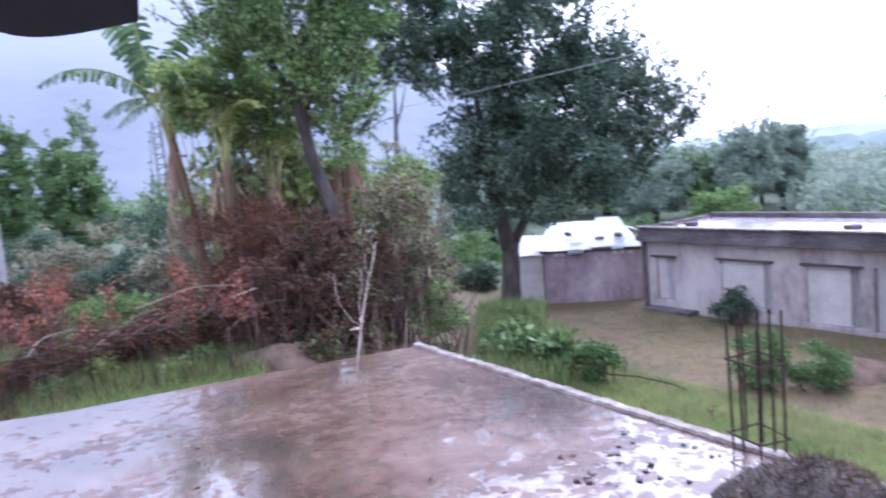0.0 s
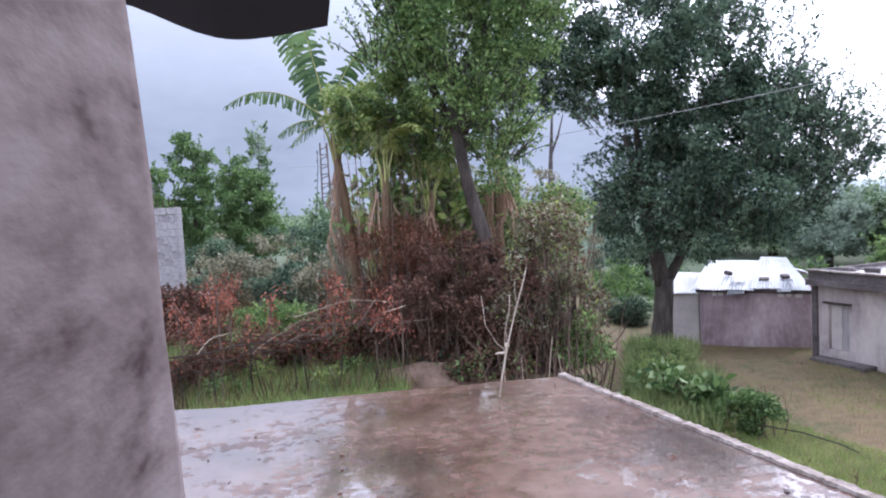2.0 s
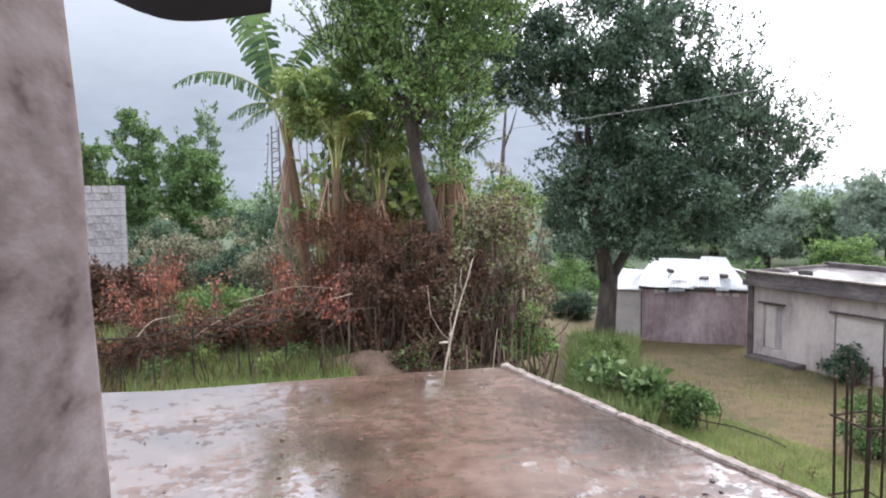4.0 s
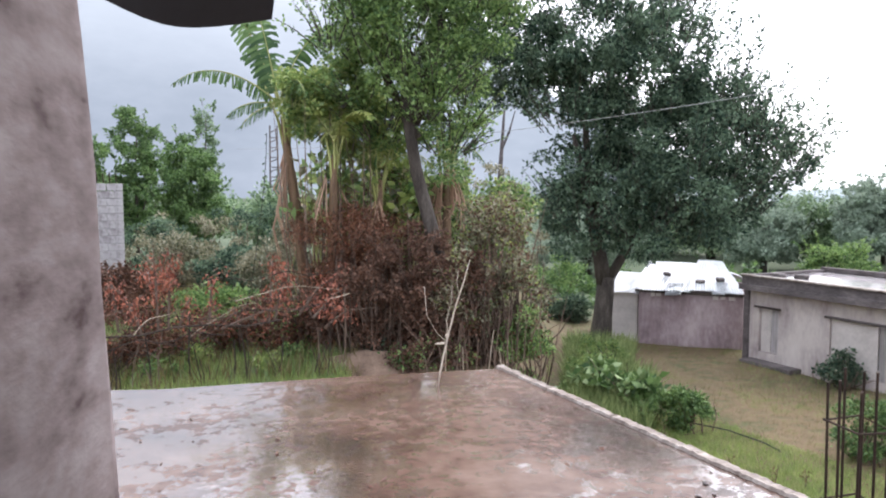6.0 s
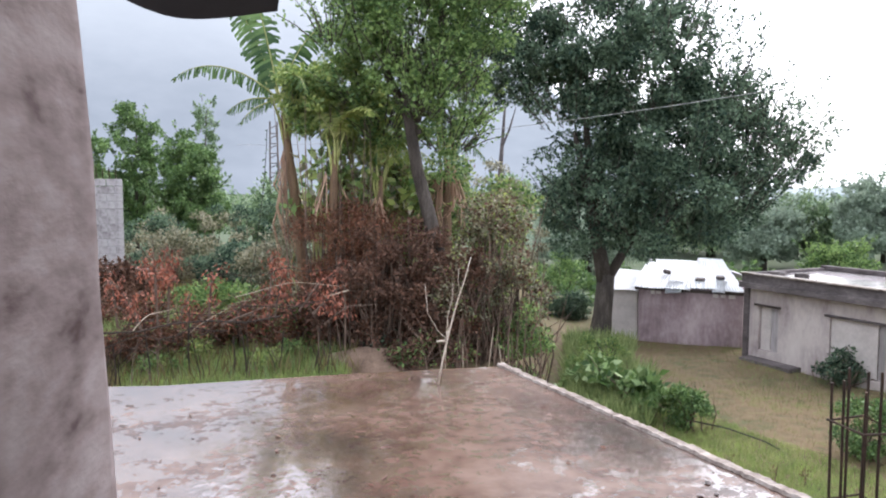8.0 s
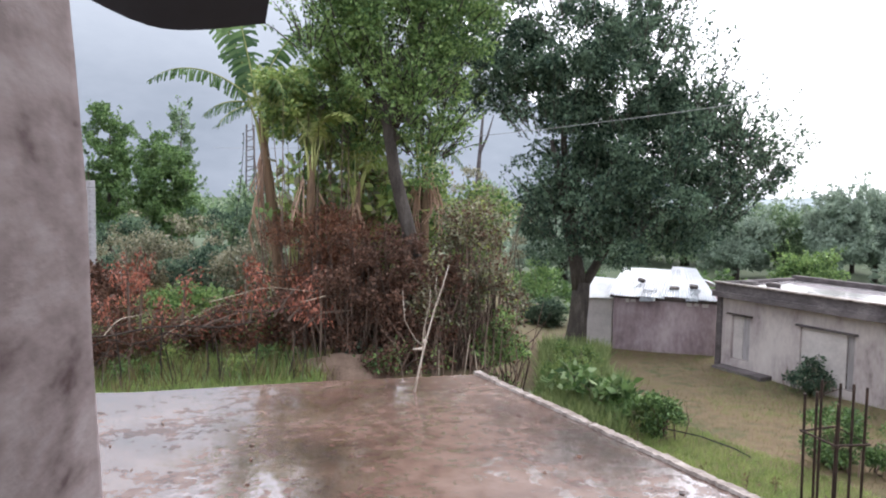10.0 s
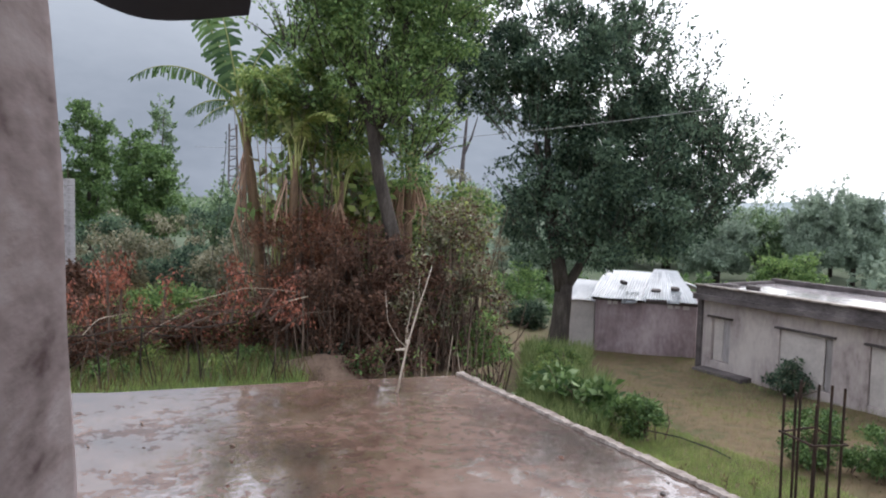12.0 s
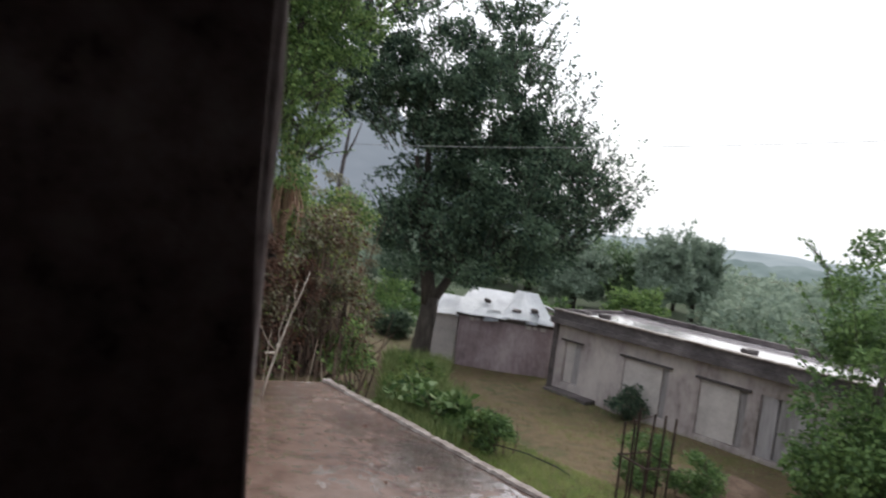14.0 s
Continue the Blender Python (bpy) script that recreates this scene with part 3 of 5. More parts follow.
bar(house, "roof_lip", -0.10, HL + 0.38, -0.41, -0.14, HH + 0.374, HH + 0.42, KERB, "worn pale lip of the roof")
for k, (x, y) in enumerate([(0.5, 0.6), (1.1, 0.9), (6.2, 0.8), (9.1, 0.5)]):
    part("roof_stone", Shape().box((0.42, 0.3, 0.13), pose(x, y, HH + 0.375, 0, 0, 31 * k), 0.05), STONE, house, "flat stone lying on the wet roof")
bar(house, "parapet", -0.05, HL + 0.33, 3.25, 3.47, HH + 0.314, HH + 0.47, FASCIA)
bar(house, "parapet", -0.05, 0.13, -0.126, 3.24, HH + 0.314, HH + 0.40, FASCIA)
for a, b, z0, z1 in openings[:3]:
    bar(house, "lintel", a - 0.12, b + 0.1, -0.10, -0.004, z1 + 0.0, z1 + 0.06, DARKWOOD if a < 1 else FASCIA, "thin stained lintel ledge")
door = bar(house, "door", 0.36, 0.72, 0.10, 0.15, 0.36, 1.71, PANEL, "pale closed shutter")
# grey strips here carry the shade of gaps beside shutter and panels
bar(house, "door", 0.73, 1.04, 0.12, 0.17, 0.36, 1.71, SHUTTER, "grey strip for the dark gap beside the shutter")
bar(house, "panel", 2.76, 4.10, 0.05, 0.10, 0.26, 1.74, PANEL, "walled-up opening of pale plaster")
bar(house, "jamb", 4.11, 4.34, 0.10, 0.14, 0.26, 1.74, SHUTTER, "grey strip for the dark recess")
bar(house, "panel", 5.36, 6.50, 0.05, 0.10, 0.21, 1.74, PANEL, "walled-up opening of pale plaster")
bar(house, "jamb", 6.51, 6.74, 0.10, 0.14, 0.21, 1.74, SHUTTER, "grey strip for the dark recess")
for k in range(5):
    bar(house, "board", 7.12 + k * 0.455, 7.12 + k * 0.455 + 0.43, 0.08 + 0.05 * (k % 2), 0.12 + 0.05 * (k % 2), 0.16, 1.77, SHUTTER)
bar(house, "opening", 7.1, 9.4, 0.19, 0.22, 0.16, 1.77, DARKWOOD, "dark opening behind the boards")
bar(house, "corner_post", -0.2, -0.004, -0.06, 0.2, -0.3, HH - 0.1, FASCIA, "dark stained corner post", 0.02)
bar(house, "step", 0.1, 1.9, -0.5, -0.004, -0.3, 0.12, FASCIA, "worn step")

# ---- tin-roofed shed beside it ----
SA, SB = Vector((14.95, 21.45)), Vector((17.30, 19.0))
SL = (SB - SA).length
shed = thing("tin_roofed_shed", (SA.x, SA.y, YARD), "mud-brick shed with a bright crumpled tin roof", "shed", turn=math.degrees(math.atan2(SB.y - SA.y, SB.x - SA.x)))
SW = 1.80
bar(shed, "wall", 0, SL, 0, 0.3, -0.3, SW, MUDBRICK)
bar(shed, "wall", 0, 0.3, 0.304, 4.6, -0.3, SW, MUDBRICK)
bar(shed, "wall", 0.304, SL, 4.3, 4.6, -0.3, SW, MUDBRICK)
bar(shed, "wall", SL - 0.3, SL, 0.304, 4.29, -0.3, SW, MUDBRICK)
bar(shed, "beam", -0.1, SL + 0.05, -0.10, 0.02, SW + 0.004, SW + 0.10, DARKWOOD, "dark eave beam")
for k, (x, w) in enumerate([(0.42, 0.13), (0.60, 0.16), (2.45, 0.17), (2.70, 0.14), (2.95, 0.20)]):
    bar(shed, "loose_brick", x, x + w, -0.03, 0.2, SW - 0.13 + 0.02 * (k % 2), SW - 0.004, PANEL, "pale brick under the eave")


def tin(parent, x0, x1, y0, z0, y1, z1, seed, label, hip=0.0):
    """A corrugated tin sheet sloping from the eave (y0, z0) to the ridge (y1, z1)."""
    s = Shape()
    nx_, ny_ = 60, 8
    for j in range(ny_):
        f = j / (ny_ - 1)
        for i in range(nx_):
            x_ = x0 + (x1 - hip * f - x0) * i / (nx_ - 1)
            s.v.append((x_ + 0.03 * noise.noise(Vector((f * 3, seed, i * 0.2))), y0 + (y1 - y0) * f + 0.05 * noise.noise(Vector((x_ * 1.7, seed, f))),
                        z0 + (z1 - z0) * f + 0.025 * math.sin(i * 2.1) + 0.10 * noise.noise(Vector((x_ * 0.8, f * 2, seed)))))
    for j in range(ny_ - 1):
        for i in range(nx_ - 1):
            s.f.append((j * nx_ + i, j * nx_ + i + 1, (j + 1) * nx_ + i + 1, (j + 1) * nx_ + i))
    k = len(s.v)
    s.v += [(x_, y_, z_ - 0.02) for x_, y_, z_ in s.v]
    s.f += [tuple(k + q for q in f_[::-1]) for f_ in list(s.f)]
    return part("tin_sheet", s, TIN, parent, label)


tin(shed, -0.15, 1.75, -0.30, SW + 0.14, 2.4, 2.66, 1, "bent sheet of bright tin")
tin(shed, 1.65, SL + 0.05, -0.22, SW + 0.19, 2.4, 2.76, 2, "bright tin sheet", 0.95)
tin(shed, -0.15, SL - 0.15, 5.0, SW + 0.05, 2.45, 2.60, 3, "bright tin sheet", 1.1)
tin(shed, 0.95, 1.45, -0.42, SW + 0.02, 0.35, 2.12, 4, "loose bent strip of tin hanging over the eave")
tin(shed, 2.45, 2.85, -0.36, SW + 0.10, 0.40, 2.22, 8, "loose bent strip of tin hanging over the eave")
for k, (x, y, z) in enumerate([(2.0, 0.35, 2.20), (2.62, 0.45, 2.30), (0.8, 0.9, 2.36)]):
    part("roof_stone", Shape().box((0.32 - 0.05 * k, 0.22, 0.14), pose(x, y, z, 12, 4 * k, 20 * k), 0.05), STONE, shed, "grey stone weighing down the tin")
leanto = thing("lean_to", (14.15, 22.55, YARD), "small pale lean-to with a grey tin roof", "shed", turn=-46)
bar(leanto, "wall", 0, 1.28, 0, 0.2, -0.3, 1.72, PANEL)
bar(leanto, "wall", 0, 0.2, 0.204, 2.0, -0.3, 1.72, MUDBRICK)
tin(leanto, -0.1, 1.3, -0.2, 1.74, 1.9, 2.25, 6, "grey tin sheet")

# ---- block wall of an unfinished building ----
blockhouse = thing("unfinished_block_building", polar(-4.0, 22, FIELD), "unfinished building of pale cement blocks with rods on top", "building", turn=180 + 5)
bricks = []
bx = 0.42
rows_n = 17
for r in range(rows_n):
    for c in range(12):
        x0 = c * bx - (0.21 if r % 2 else 0)
        if r >= rows_n - 1 and 5 <= c < 9:
            continue
        bricks.append((max(x0, 0), 0.42 if x0 >= 0 else 0.21, r))
TOPZ = 0.206
block_mesh = Shape().box((0.405, 0.2, 0.192), pose(0.205, 0, 0.1), 0.008).mesh("block", BLOCK)
half_mesh = Shape().box((0.2, 0.2, 0.192), pose(0.1, 0, 0.1), 0.008).mesh("half_block", BLOCK)
part("mortar", Shape().box((5.0, 0.17, rows_n * TOPZ - 0.25), pose(2.5, 0, (rows_n * TOPZ - 0.25) / 2)), MORTAR, blockhouse, "grey mortar")
rng_b = random.Random(8)
for x0, w, r in bricks:
    b = new("block", block_mesh if w > 0.3 else half_mesh)
    b.parent = blockhouse
    b.matrix_basis = pose(x0, rng_b.uniform(-0.008, 0.008), r * TOPZ)
part("wall", Shape().box((0.2, 4, rows_n * TOPZ - 0.02), pose(0.1, -2.12, rows_n * TOPZ / 2)), BLOCK, blockhouse, "side wall of cement blocks")
for k in range(7):
    part("steel_rod", Shape().tube([(0.15 + 0.16 * k, 0.02 * (k % 3), 3.3), (0.15 + 0.16 * k + 0.02, 0.02 * (k % 3), 3.75 + 0.06 * (k % 2))], [0.014], 5), RUST, blockhouse)

# ---- trees ----


BT = (13.55, 21.6, YARD)
# lobes across the line of sight: offset, height, width, height of lobe, depth offset
big_lobes = [(0.842 * q + 0.539 * dp, -0.539 * q + 0.842 * dp, z, w, w, h) for q, z, w, h, dp in [
    (0.0, 5.0, 1.9, 1.3, 0), (2.5, 5.1, 2.1, 1.5, -0.6), (2.2, 6.8, 2.2, 1.5, -0.4), (0.4, 8.8, 2.0, 1.4, 0.3), (1.6, 9.4, 2.0, 1.3, -0.5), (4.4, 5.5, 1.4, 1.1, 0.4), (5.5, 5.4, 0.8, 0.6, 0), (1.0, 7.5, 2.4, 1.6, 0.8), (3.2, 7.8, 1.5, 1.3, 0), (-0.9, 7.2, 1.4, 1.3, -0.6),
    (-3.6, 9.6, 1.7, 1.3, 0), (-3.0, 8.7, 1.3, 0.9, 0.5), (-3.9, 10.5, 1.7, 1.2, -0.3), (-2.3, 10.0, 1.6, 1.2, 0), (4.6, 6.1, 1.1, 0.9, 0), (2.9, 9.3, 1.1, 1.0, 0.3), (-0.2, 10.2, 2.2, 1.6, 0), (2.0, 10.7, 1.6, 1.3, 0.6), (-4.4, 11.6, 1.5, 1.2, 0), (1.7, 12.2, 1.1, 0.7, 0), (-1.6, 12.2, 0.8, 0.6, 0), (5.0, 6.9, 0.6, 0.7, 0), (6.1, 6.0, 0.45, 0.5, 0), (3.9, 7.2, 0.8, 0.8, 0.2), (4.7, 6.7, 0.7, 0.6, -0.3), (5.6, 6.4, 0.5, 0.5, 0.2), (4.0, 8.2, 0.5, 0.7, 0.2), (-0.6, 3.7, 0.9, 0.6, 0.3), (1.2, 3.6, 1.2, 0.6, 0.3), (2.6, 4.0, 1.4, 0.7, 0.2), (-1.2, 4.6, 0.9, 0.7, 0), (-0.4, 3.9, 0.9, 0.6, -1.0), (1.1, 3.8, 1.1, 0.6, -1.2), (2.8, 3.7, 1.0, 0.5, -0.8), (4.0, 4.5, 1.2, 0.6, 0)]]
tree("big_tree", BT, "large dark-leaved tree with a forked trunk, standing in the yard", big_lobes,
     ([(-0.05, 0, -0.2), (-0.02, 0, 0.2), (0.06, 0, 1.0), (0.12, 0, 1.7), (0.17, 0, 2.35)], [0.52, 0.40, 0.33, 0.32, 0.30]),
     [([(0.12, 0, 2.1), (-0.02, 0.1, 3.0), (-0.35, 0.2, 4.6), (-1.0, 0.3, 7.2)], [0.29, 0.25, 0.2, 0.07]),
      ([(0.17, 0, 2.1), (0.50, -0.15, 2.75), (0.95, -0.4, 3.7), (1.7, -0.9, 6.5)], [0.20, 0.17, 0.14, 0.06]),
      ([(0.85, -0.35, 3.5), (1.9, -1.1, 4.6), (3.4, -2.1, 5.6)], [0.14, 0.1, 0.03]),
      ([(-0.35, 0.2, 4.8), (-0.5, 0.4, 7.6), (-1.2, 0.9, 9.7)], [0.15, 0.1, 0.03]),
      ([(-0.35, 0.2, 4.6), (0.2, 0, 7.0), (0.1, 0, 10.5)], [0.18, 0.12, 0.03])],
     LEAF_DARK, 98000, 0.13, clumps=305, clump=0.56, seed=11, sprigs=840)

MT = polar(19.5, 14.9, FIELD)
mid_lobes = [(-1.55, 0, 6.4, 0.65, 0.8, 0.7), (-0.6, 0.2, 6.6, 1.3, 1.2, 1.0), (0.4, 0.2, 6.7, 0.9, 1.0, 0.9), (0.0, 0.3, 5.5, 0.6, 0.6, 0.5), (0.45, 0.2, 5.2, 0.5, 0.5, 0.45), (-1.3, 0.2, 5.6, 0.6, 0.7, 0.5),
             (-0.5, 0, 8.2, 2.0, 1.5, 1.1), (-1.5, 0, 7.6, 0.55, 0.6, 0.6), (0.6, 0, 7.9, 0.9, 0.9, 0.9), (0.4, -0.2, 4.5, 0.33, 0.33, 0.3), (-2.2, 0, 5.9, 0.35, 0.4, 0.35), (-0.8, -0.4, 5.3, 0.6, 0.4, 0.45), (-0.2, -0.4, 5.1, 0.4, 0.3, 0.35), (-0.55, -0.45, 4.6, 0.25, 0.25, 0.25), (0.25, 0.3, 4.0, 0.45, 0.4, 0.45), (-0.2, 0.5, 4.6, 0.5, 0.4, 0.4), (-1.5, 0.4, 4.9, 0.45, 0.4, 0.4), (-1.1, 0.5, 4.2, 0.4, 0.4, 0.5), (1.3, 0, 7.2, 0.5, 0.5, 0.5)]
tree("garden_tree", MT, "green garden tree with a leaning pale grey trunk", mid_lobes,
     ([(0.25, 0, 0), (0.1, 0, 1.2), (-0.22, 0, 2.6), (-0.5, 0, 3.6), (-0.72, 0, 4.9), (-0.75, 0, 6.0)], [0.24, 0.18, 0.145, 0.125, 0.11, 0.08]),
     [([(-0.5, 0, 4.3), (-1.1, 0.1, 5.5), (-1.4, 0.2, 7.3)], [0.12, 0.08, 0.03]), ([(-0.55, 0, 4.6), (-0.1, 0, 6.0), (0.2, 0, 7.8)], [0.12, 0.08, 0.03]),
      ([(-0.2, 0, 5.2), (-0.9, 0.1, 5.8), (-1.6, 0.2, 6.6)], [0.08, 0.05, 0.02])],
     LEAF_MID, 46000, 0.085, clumps=165, clump=0.36, seed=21, sprigs=340)


def far_tree(name, az, d, z, height, width, label, mat, leaves, seed, leaf=0.4, squat=0.55, group="far trees"):
    h0 = height * 0.2
    lobes = [(0, 0, height * 0.58, width * 0.5, width * 0.5, height * 0.36), (-width * 0.22, 0, height * 0.42, width * 0.38, width * 0.38, height * 0.24),
             (width * 0.2, 0, height * 0.5, width * 0.36, width * 0.36, height * 0.3), (0, 0, height * 0.82, width * squat * 0.5, width * squat * 0.5, height * 0.18)]
    return tree(name, polar(az, d, z), label, lobes, ([(0, 0, -0.5), (0, 0, height * 0.5), (0.1, 0, height * 0.85)], [width * 0.05, width * 0.035, 0.03]),
                [([(0, 0, h0), (-width * 0.3, 0, height * 0.45)], [width * 0.025, 0.02]), ([(0, 0, h0 * 1.3), (width * 0.3, 0, height * 0.5)], [width * 0.025, 0.02])],
                mat, int(leaves * 2.6), leaf * 0.52, clumps=80, clump=width * 0.13, seed=seed, group=group, sprigs=30)


FT = FIELD - 0.8
far_tree("far_tree", -11.0, 38, FT, up(0, 38, 5.3) - FT, 3.5, "bright green round tree behind the block building", LEAF_FIELD, 7000, 31, squat=0.8)
far_tree("far_tree", -7.4, 40, FT, up(0, 40, 4.0) - FT, 3.6, "bright green round tree behind the block building", LEAF_FIELD, 5000, 32, squat=0.9)
far_tree("far_tree", -3.1, 42, FT, up(0, 42, 6.4) - FT, 2.3, "slender dark green tree in the distance", LEAF_FIELD, 5000, 33, leaf=0.3, squat=1.1)
far_tree("far_tree", 0.6, 36, FT, up(0, 36, 4.5) - FT, 2.9, "dense dark green tree in the distance", LEAF_FIELD, 8000, 34, leaf=0.28)
far_tree("far_tree", 1.7, 46, FT, up(0, 46, 7.3) - FT, 1.5, "thin tall sparse tree in the distance", LEAF_FAR, 900, 35, leaf=0.3, squat=0.8)
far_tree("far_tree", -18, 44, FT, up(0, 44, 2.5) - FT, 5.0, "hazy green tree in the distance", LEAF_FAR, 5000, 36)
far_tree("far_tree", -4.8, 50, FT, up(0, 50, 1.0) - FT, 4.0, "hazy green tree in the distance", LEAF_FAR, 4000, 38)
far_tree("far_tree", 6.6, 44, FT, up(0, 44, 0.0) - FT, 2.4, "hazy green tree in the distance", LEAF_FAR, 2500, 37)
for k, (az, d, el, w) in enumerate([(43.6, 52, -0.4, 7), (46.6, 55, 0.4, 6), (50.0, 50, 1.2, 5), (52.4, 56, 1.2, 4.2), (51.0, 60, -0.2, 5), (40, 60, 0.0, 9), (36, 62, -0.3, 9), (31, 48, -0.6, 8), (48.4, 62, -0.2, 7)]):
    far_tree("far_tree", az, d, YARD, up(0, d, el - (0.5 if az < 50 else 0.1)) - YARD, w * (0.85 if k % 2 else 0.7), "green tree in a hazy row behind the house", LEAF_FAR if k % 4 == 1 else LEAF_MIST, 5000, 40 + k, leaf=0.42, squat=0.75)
far_tree("far_tree", 48.4, 36, YARD, up(0, 36, -3.4) - YARD, 2.6, "bright green young tree behind the house", LEAF_MID, 3600, 55, leaf=0.24, squat=0.8)
near_right = polar(65.0, 17.5, YARD)
tree("yard_tree", near_right, "leafy young tree by the end of the house", [(0, 0, 3.0, 1.7, 1.5, 1.6), (0.4, 0.3, 4.8, 1.5, 1.4, 1.2), (-0.5, -0.2, 1.7, 1.5, 1.4, 1.2), (0.3, 0, 1.0, 1.4, 1.3, 0.9)],
     ([(0, 0, -0.2), (0.05, 0, 1.5), (0.1, 0, 3.5)], [0.16, 0.12, 0.05]), [([(0, 0, 1.2), (0.6, 0.2, 2.6)], [0.06, 0.02]), ([(0, 0, 1.5), (-0.6, -0.2, 3.0)], [0.06, 0.02])],
     LEAF_FIELD, 20000, 0.12, clumps=90, clump=0.45, seed=61, sprigs=30)

# distant woods: too far to tell the trees apart


def woods(name, a0, a1, d0, d1, height, leaves, size, seed, label, z, mat):
    rng = np.random.default_rng(seed)
    clumps = []
    for k in range(150):
        az, d = rng.uniform(a0, a1), rng.uniform(d0, d1)
        w, h = rng.uniform(0.8, 2.0) * height / 3, height * rng.uniform(0.45, 1.0)
        x, y, _ = polar(az, d, 0)
        clumps += [[x, y, z + h * f, w * (1.1 - 0.5 * f), w * (1.1 - 0.5 * f), h * 0.25] for f in (0.2, 0.5, 0.8)]
    p, d = clump_points(rng, clumps, leaves, 0.3)
    return tagged(new(name, leaf_mesh(name, mat, p, d + rng.normal(size=p.shape) * 0.6, size, 0.6, rng)), label, "woods", kind="stuff")


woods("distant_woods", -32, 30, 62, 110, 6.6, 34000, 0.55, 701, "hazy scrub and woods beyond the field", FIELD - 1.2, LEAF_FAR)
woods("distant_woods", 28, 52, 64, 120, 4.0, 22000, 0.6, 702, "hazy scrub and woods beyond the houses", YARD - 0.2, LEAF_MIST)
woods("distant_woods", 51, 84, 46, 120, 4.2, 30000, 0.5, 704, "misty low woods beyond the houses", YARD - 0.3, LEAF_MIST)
woods("yard_scrub", 29, 80, 30, 46, 1.3, 20000, 0.26, 703, "green scrub behind the houses", YARD - 0.1, LEAF_FIELD)

# ---- banana plants ----


def banana_leaf(parent, base, azim, rise, length, width, mat, seed, droop=1.0, hang=(0.25, 1.0)):
    """A long torn leaf: a curved midrib with many separate strips on both sides."""
    rng = random.Random(seed)
    dirn = Vector((math.sin(radians(azim)), math.cos(radians(azim)), 0))
    pts = []
    p, ang = Vector(base), radians(rise)
    n = 44
    for i in range(n + 1):
        pts.append(p.copy())
        p = p + (dirn * math.cos(ang) + Vector((0, 0, math.sin(ang)))) * (length / n)
        ang -= radians(droop * 130 / n) * (0.25 + 1.3 * i / n)
    s = Shape()
    side = dirn.cross(Vector((0, 0, 1)))
    for i in range(4, n):
        f = i / n
        w = width * math.sin(math.pi * min(1, (f * 0.94 + 0.06))) ** 0.55
        a, b = pts[i], pts[i + 1]
        if rise > 55:
            side = (b - a).normalized().cross(Vector((0.25, 1, 0)).normalized())
        for sg in (-1, 1):
            if rng.random() < 0.06:
                continue
            fall = rng.uniform(*hang)
            q = (side * sg * math.cos(fall) - Vector((0, 0, math.sin(fall)))) * w * rng.choice((0.6, 0.85, 0.95, 1.0, 1.1)) + dirn * rng.uniform(0.0, 0.12)
            e = a + (b - a) * (rng.uniform(0.5, 0.8) if hang[0] > 0.5 else rng.uniform(0.95, 1.2))
            m1, m2 = a + q * 0.5 + Vector((0, 0, 0.03)), e + q * 0.5 + Vector((0, 0, 0.03))
            s.add([a, e, m2, m1, e + q * 0.97, a + q], [(0, 1, 2, 3), (3, 2, 4, 5)])
    leaf_ob = part("leaf", s, mat, parent)
    part("midrib", Shape().tube(pts, [0.022 - 0.018 * i / n for i in range(n + 1)], 5), MIDRIB, leaf_ob)
    return leaf_ob


def banana(at, height, leaves, label, seed, dry=8, low=0.0, mat=None, lean=0.0, petioles=4):
    """A leaning stem, a fan of green leaf stalks, torn leaves and withered ones hanging down."""
    t = thing("banana_plant", at, label, "banana plant", "banana plants")
    neck = height - 1.1
    part("stem", Shape().tube([(0, 0, -0.1), (lean * 0.35, 0, height * 0.4), (lean * 0.75, 0, neck), (lean * 0.9, 0, height - 0.4)], [0.14, 0.115, 0.09, 0.045], 10), BANANA_STEM, t, smooth=True)
    rng = random.Random(seed)
    for k in range(petioles):
        a = rng.uniform(-0.32, 0.32)
        part("leaf_stalk", Shape().tube([(lean * 0.75, 0, neck - 0.3), (lean * 0.85 + a * 0.5, rng.uniform(-0.1, 0.1), height - 0.5), (lean + a * 1.2, rng.uniform(-0.2, 0.2), height + 0.25)], [0.035, 0.03, 0.015], 6), MIDRIB, t, smooth=True)
    for k, (azim, rise, ln, w, dr) in enumerate(leaves):
        banana_leaf(t, (lean, 0, height - 0.15), azim, rise, ln, w, mat or BANANA_LEAF, seed + k, dr, (0.8, 1.45) if rise < 50 else (0.05, 0.55))
    for k in range(dry):
        s = Shape()
        a = rng.uniform(0, 6.28)
        z0 = height - low * rng.uniform(0.5, 1.0) - rng.uniform(0.0, 0.5)
        r0 = Vector((lean * 0.8 * z0 / height + math.cos(a) * 0.15, math.sin(a) * 0.15, z0))
        ln = rng.uniform(0.7, height * 0.42)
        for q in range(4):
            off = Vector((rng.uniform(-0.16, 0.16), rng.uniform(-0.09, 0.09), 0))
            s.tube([r0, r0 + off + Vector((math.cos(a) * 0.14, math.sin(a) * 0.12, -ln * 0.5)), r0 + off * 2 + Vector((-lean * 0.3, math.sin(a) * 0.08, -ln * rng.uniform(0.7, 1.0)))], [0.010, 0.016, 0.006], 4)
        part("dry_leaf", s, BANANA_DRY, t, "withered hanging leaf")
    return t


